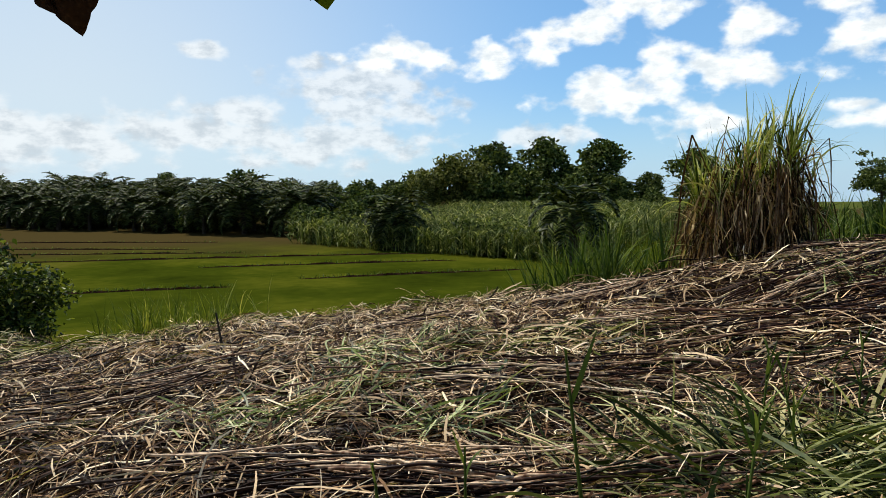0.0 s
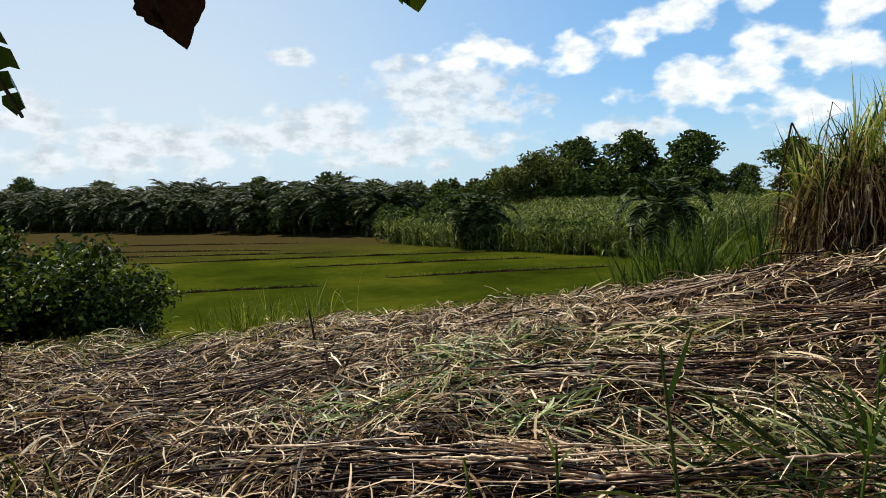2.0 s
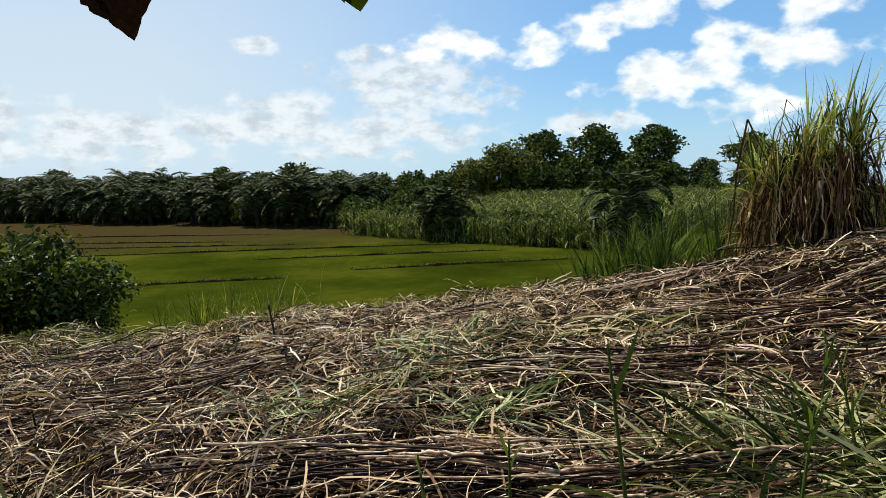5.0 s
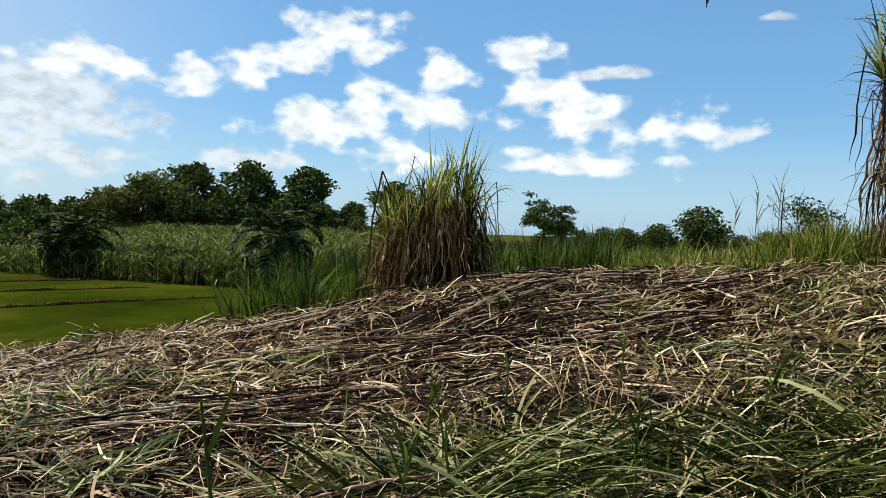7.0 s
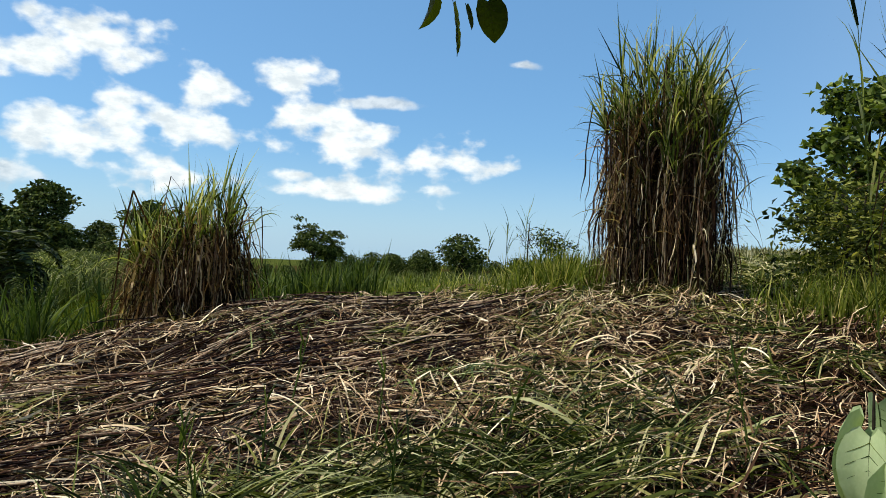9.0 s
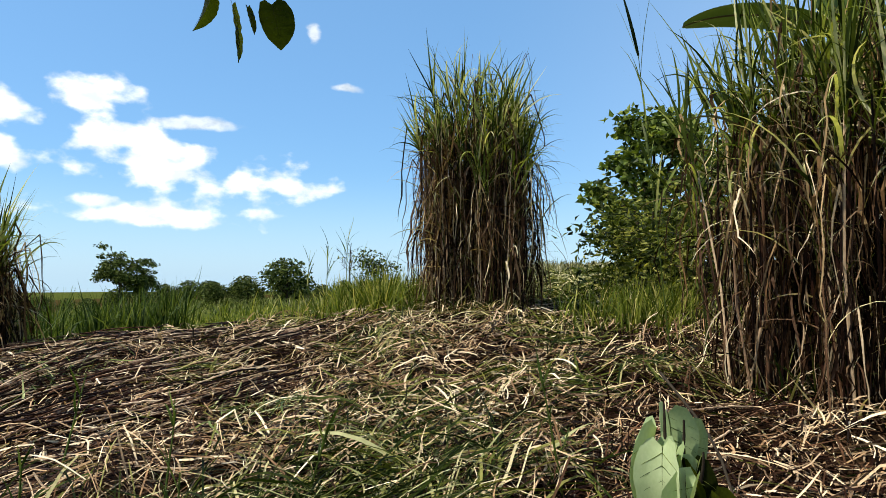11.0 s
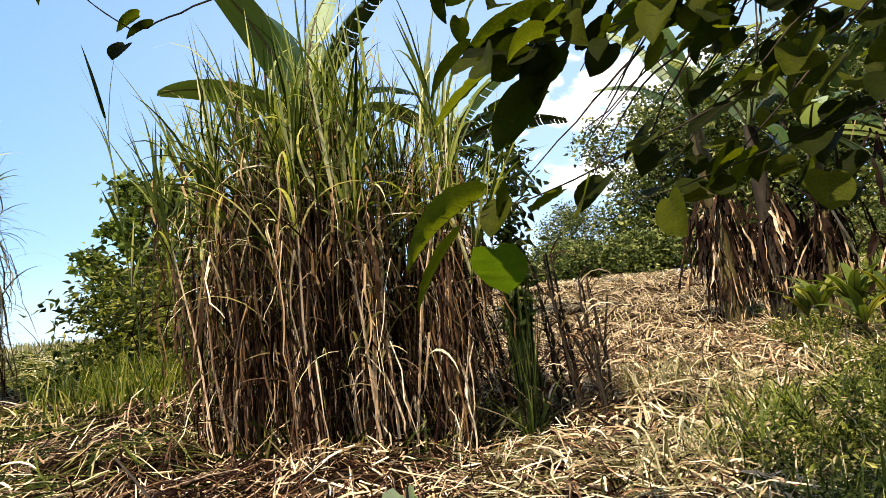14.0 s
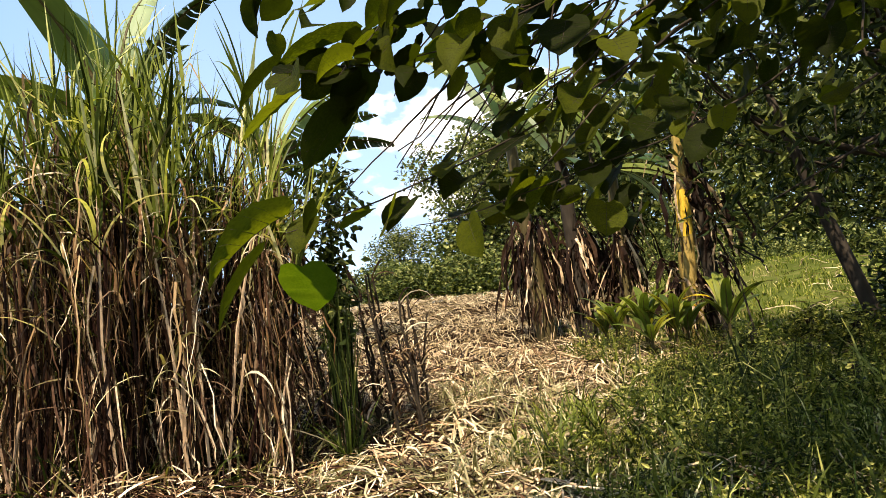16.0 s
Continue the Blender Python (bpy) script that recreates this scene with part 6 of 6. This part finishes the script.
    hang_to((-1.01, 1.89, 1.85), (-.97, 1.9, 1.63), .19, WITHERED, (.4, -.9, .1))
    hang_to((-1.07, 1.855, 1.84), (-1.045, 1.865, 1.67), .17, WITHERED, (-.5, -.8, .2))
    for sprig, count in (((-1.66, 1.56, 1.57), 20), ((-1.65, 1.56, 1.39), 18)):
        for q in range(count):
            hang(np.array(sprig) + r.normal(0, 1, 3) * [.04, .04, .035], r.uniform(.04, .065))
    # crown overhead out of view, with clumps added to shade the weeds
    n = 3700
    clumps = np.array([(2.9, -3.4, 4.3), (2.2, -4.0, 4.4), (1.4, -3.6, 4.6), (3.3, -4.2, 4.6), (.4, -4.4, 4.3), (.1, -2.6, 4.7), (1.2, -2.4, 4.1), (-.9, -2.2, 4.0), (1.9, -2.6, 3.5), (.6, -3.6, 4.0), (2.2, -2.1, 4.3), (2.8, -2.6, 4.4), (1.1, -1.7, 4.6)]) - foot
    spots = clumps[r.integers(0, 13, n)] + r.normal(0, .42, (n, 3)) * [1, 1, .6]
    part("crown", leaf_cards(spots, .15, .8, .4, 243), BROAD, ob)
    # unseen leaf clusters, added to cast shade on the second sprout and nearby straw
    n = 420
    tips = np.array([(.72, 1.0, 3.75), (1.2, 1.35, 3.95), (1.5, 1.1, 4.1)])[r.choice(3, n, p=(.4, .3, .3))]
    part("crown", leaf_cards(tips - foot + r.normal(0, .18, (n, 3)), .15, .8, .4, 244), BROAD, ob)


shade_tree()


def wilted_sprout(x, y, tall, count, seed, label):
    """Thin dark stems with large limp leaves hanging from their tips, the lower ones dark."""
    r = np.random.default_rng(seed)
    ob = thing("broadleaf_sprout", (x, y, ground_at(x, y)), label, "plant", "wilted sprouts")
    heads = [(.0, .0, tall), (.02, -.05, tall * .93), (-.02, -.11, tall * .82)]
    for k, (hx, hy, hz) in enumerate(heads):
        line = bent_path([(.02 * k, -.02 * k, -.03), (hx * .5 + .03, hy * .4, hz * .5), (hx + .01, hy, hz * .95), (hx, hy, hz + .03)], 10)
        part("stem", tubes(line[None], np.linspace(.009, .003, 10)[None], 6), TWIG, ob, smooth=True)
    for k in range(count):
        hx, hy, hz = heads[k % 3]
        a = 3.1 + (k - count / 2) * .62 + r.uniform(-.25, .25)
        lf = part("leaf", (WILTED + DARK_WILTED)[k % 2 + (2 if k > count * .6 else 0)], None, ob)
        lf.matrix_local = Matrix.LocRotScale((hx + .02 * math.cos(a), hy + .02 * math.sin(a), hz - .045 * (k // 3)), Euler((r.normal(0, .25), r.uniform(1.1, 1.45), a)), (r.uniform(.2, .33), r.uniform(.13, .2), r.uniform(.16, .26)))
        part("vein", VEINS[k % 2], None, lf)


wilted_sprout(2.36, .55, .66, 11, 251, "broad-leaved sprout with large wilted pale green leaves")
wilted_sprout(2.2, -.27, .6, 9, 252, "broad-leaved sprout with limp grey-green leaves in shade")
stick([(3.66, .9, .6), (3.41, .67, .43), (3.0, .5, .36), (2.66, .4, .3), (2.4, .3, .02)], .007, "long pale dry stick leaning over the wilted sprout")


def dark_tree():
    ob = tree("tree", 4.95, -6.85, 6.6, 2.0, 1.9, 28, 13000, .17, 261, LEAF_DARK, "large dark-leaved tree with leaning trunk beside the weeds", "tree", "", lean=(.05, -.7), girth=.1, aspect=.3, droop=.9, tight=.27)
    part("trunk", woody([[(.2, .1, -.1), (.34, .22, .75), (.52, .38, 1.5), (.72, .62, 2.4), (.8, .75, 3.4)]], [[.085, .075, .065, .05, .02]], 8), BARK, ob, smooth=True)
    low = tree("shrub", 5.5, -8.5, 1.5, .9, .1, 10, 1900, .15, 262, LEAF_DARK, "dark green undergrowth below the large tree", "shrub", "undergrowth", aspect=.35, tight=.34, girth=.03)
    copies(low, [(4.6, -6.9, .7), (4.0, -6.3, .65), (4.6, -7.8, 1.0), (5.0, -9.6, 1.1)], 263)


dark_tree()
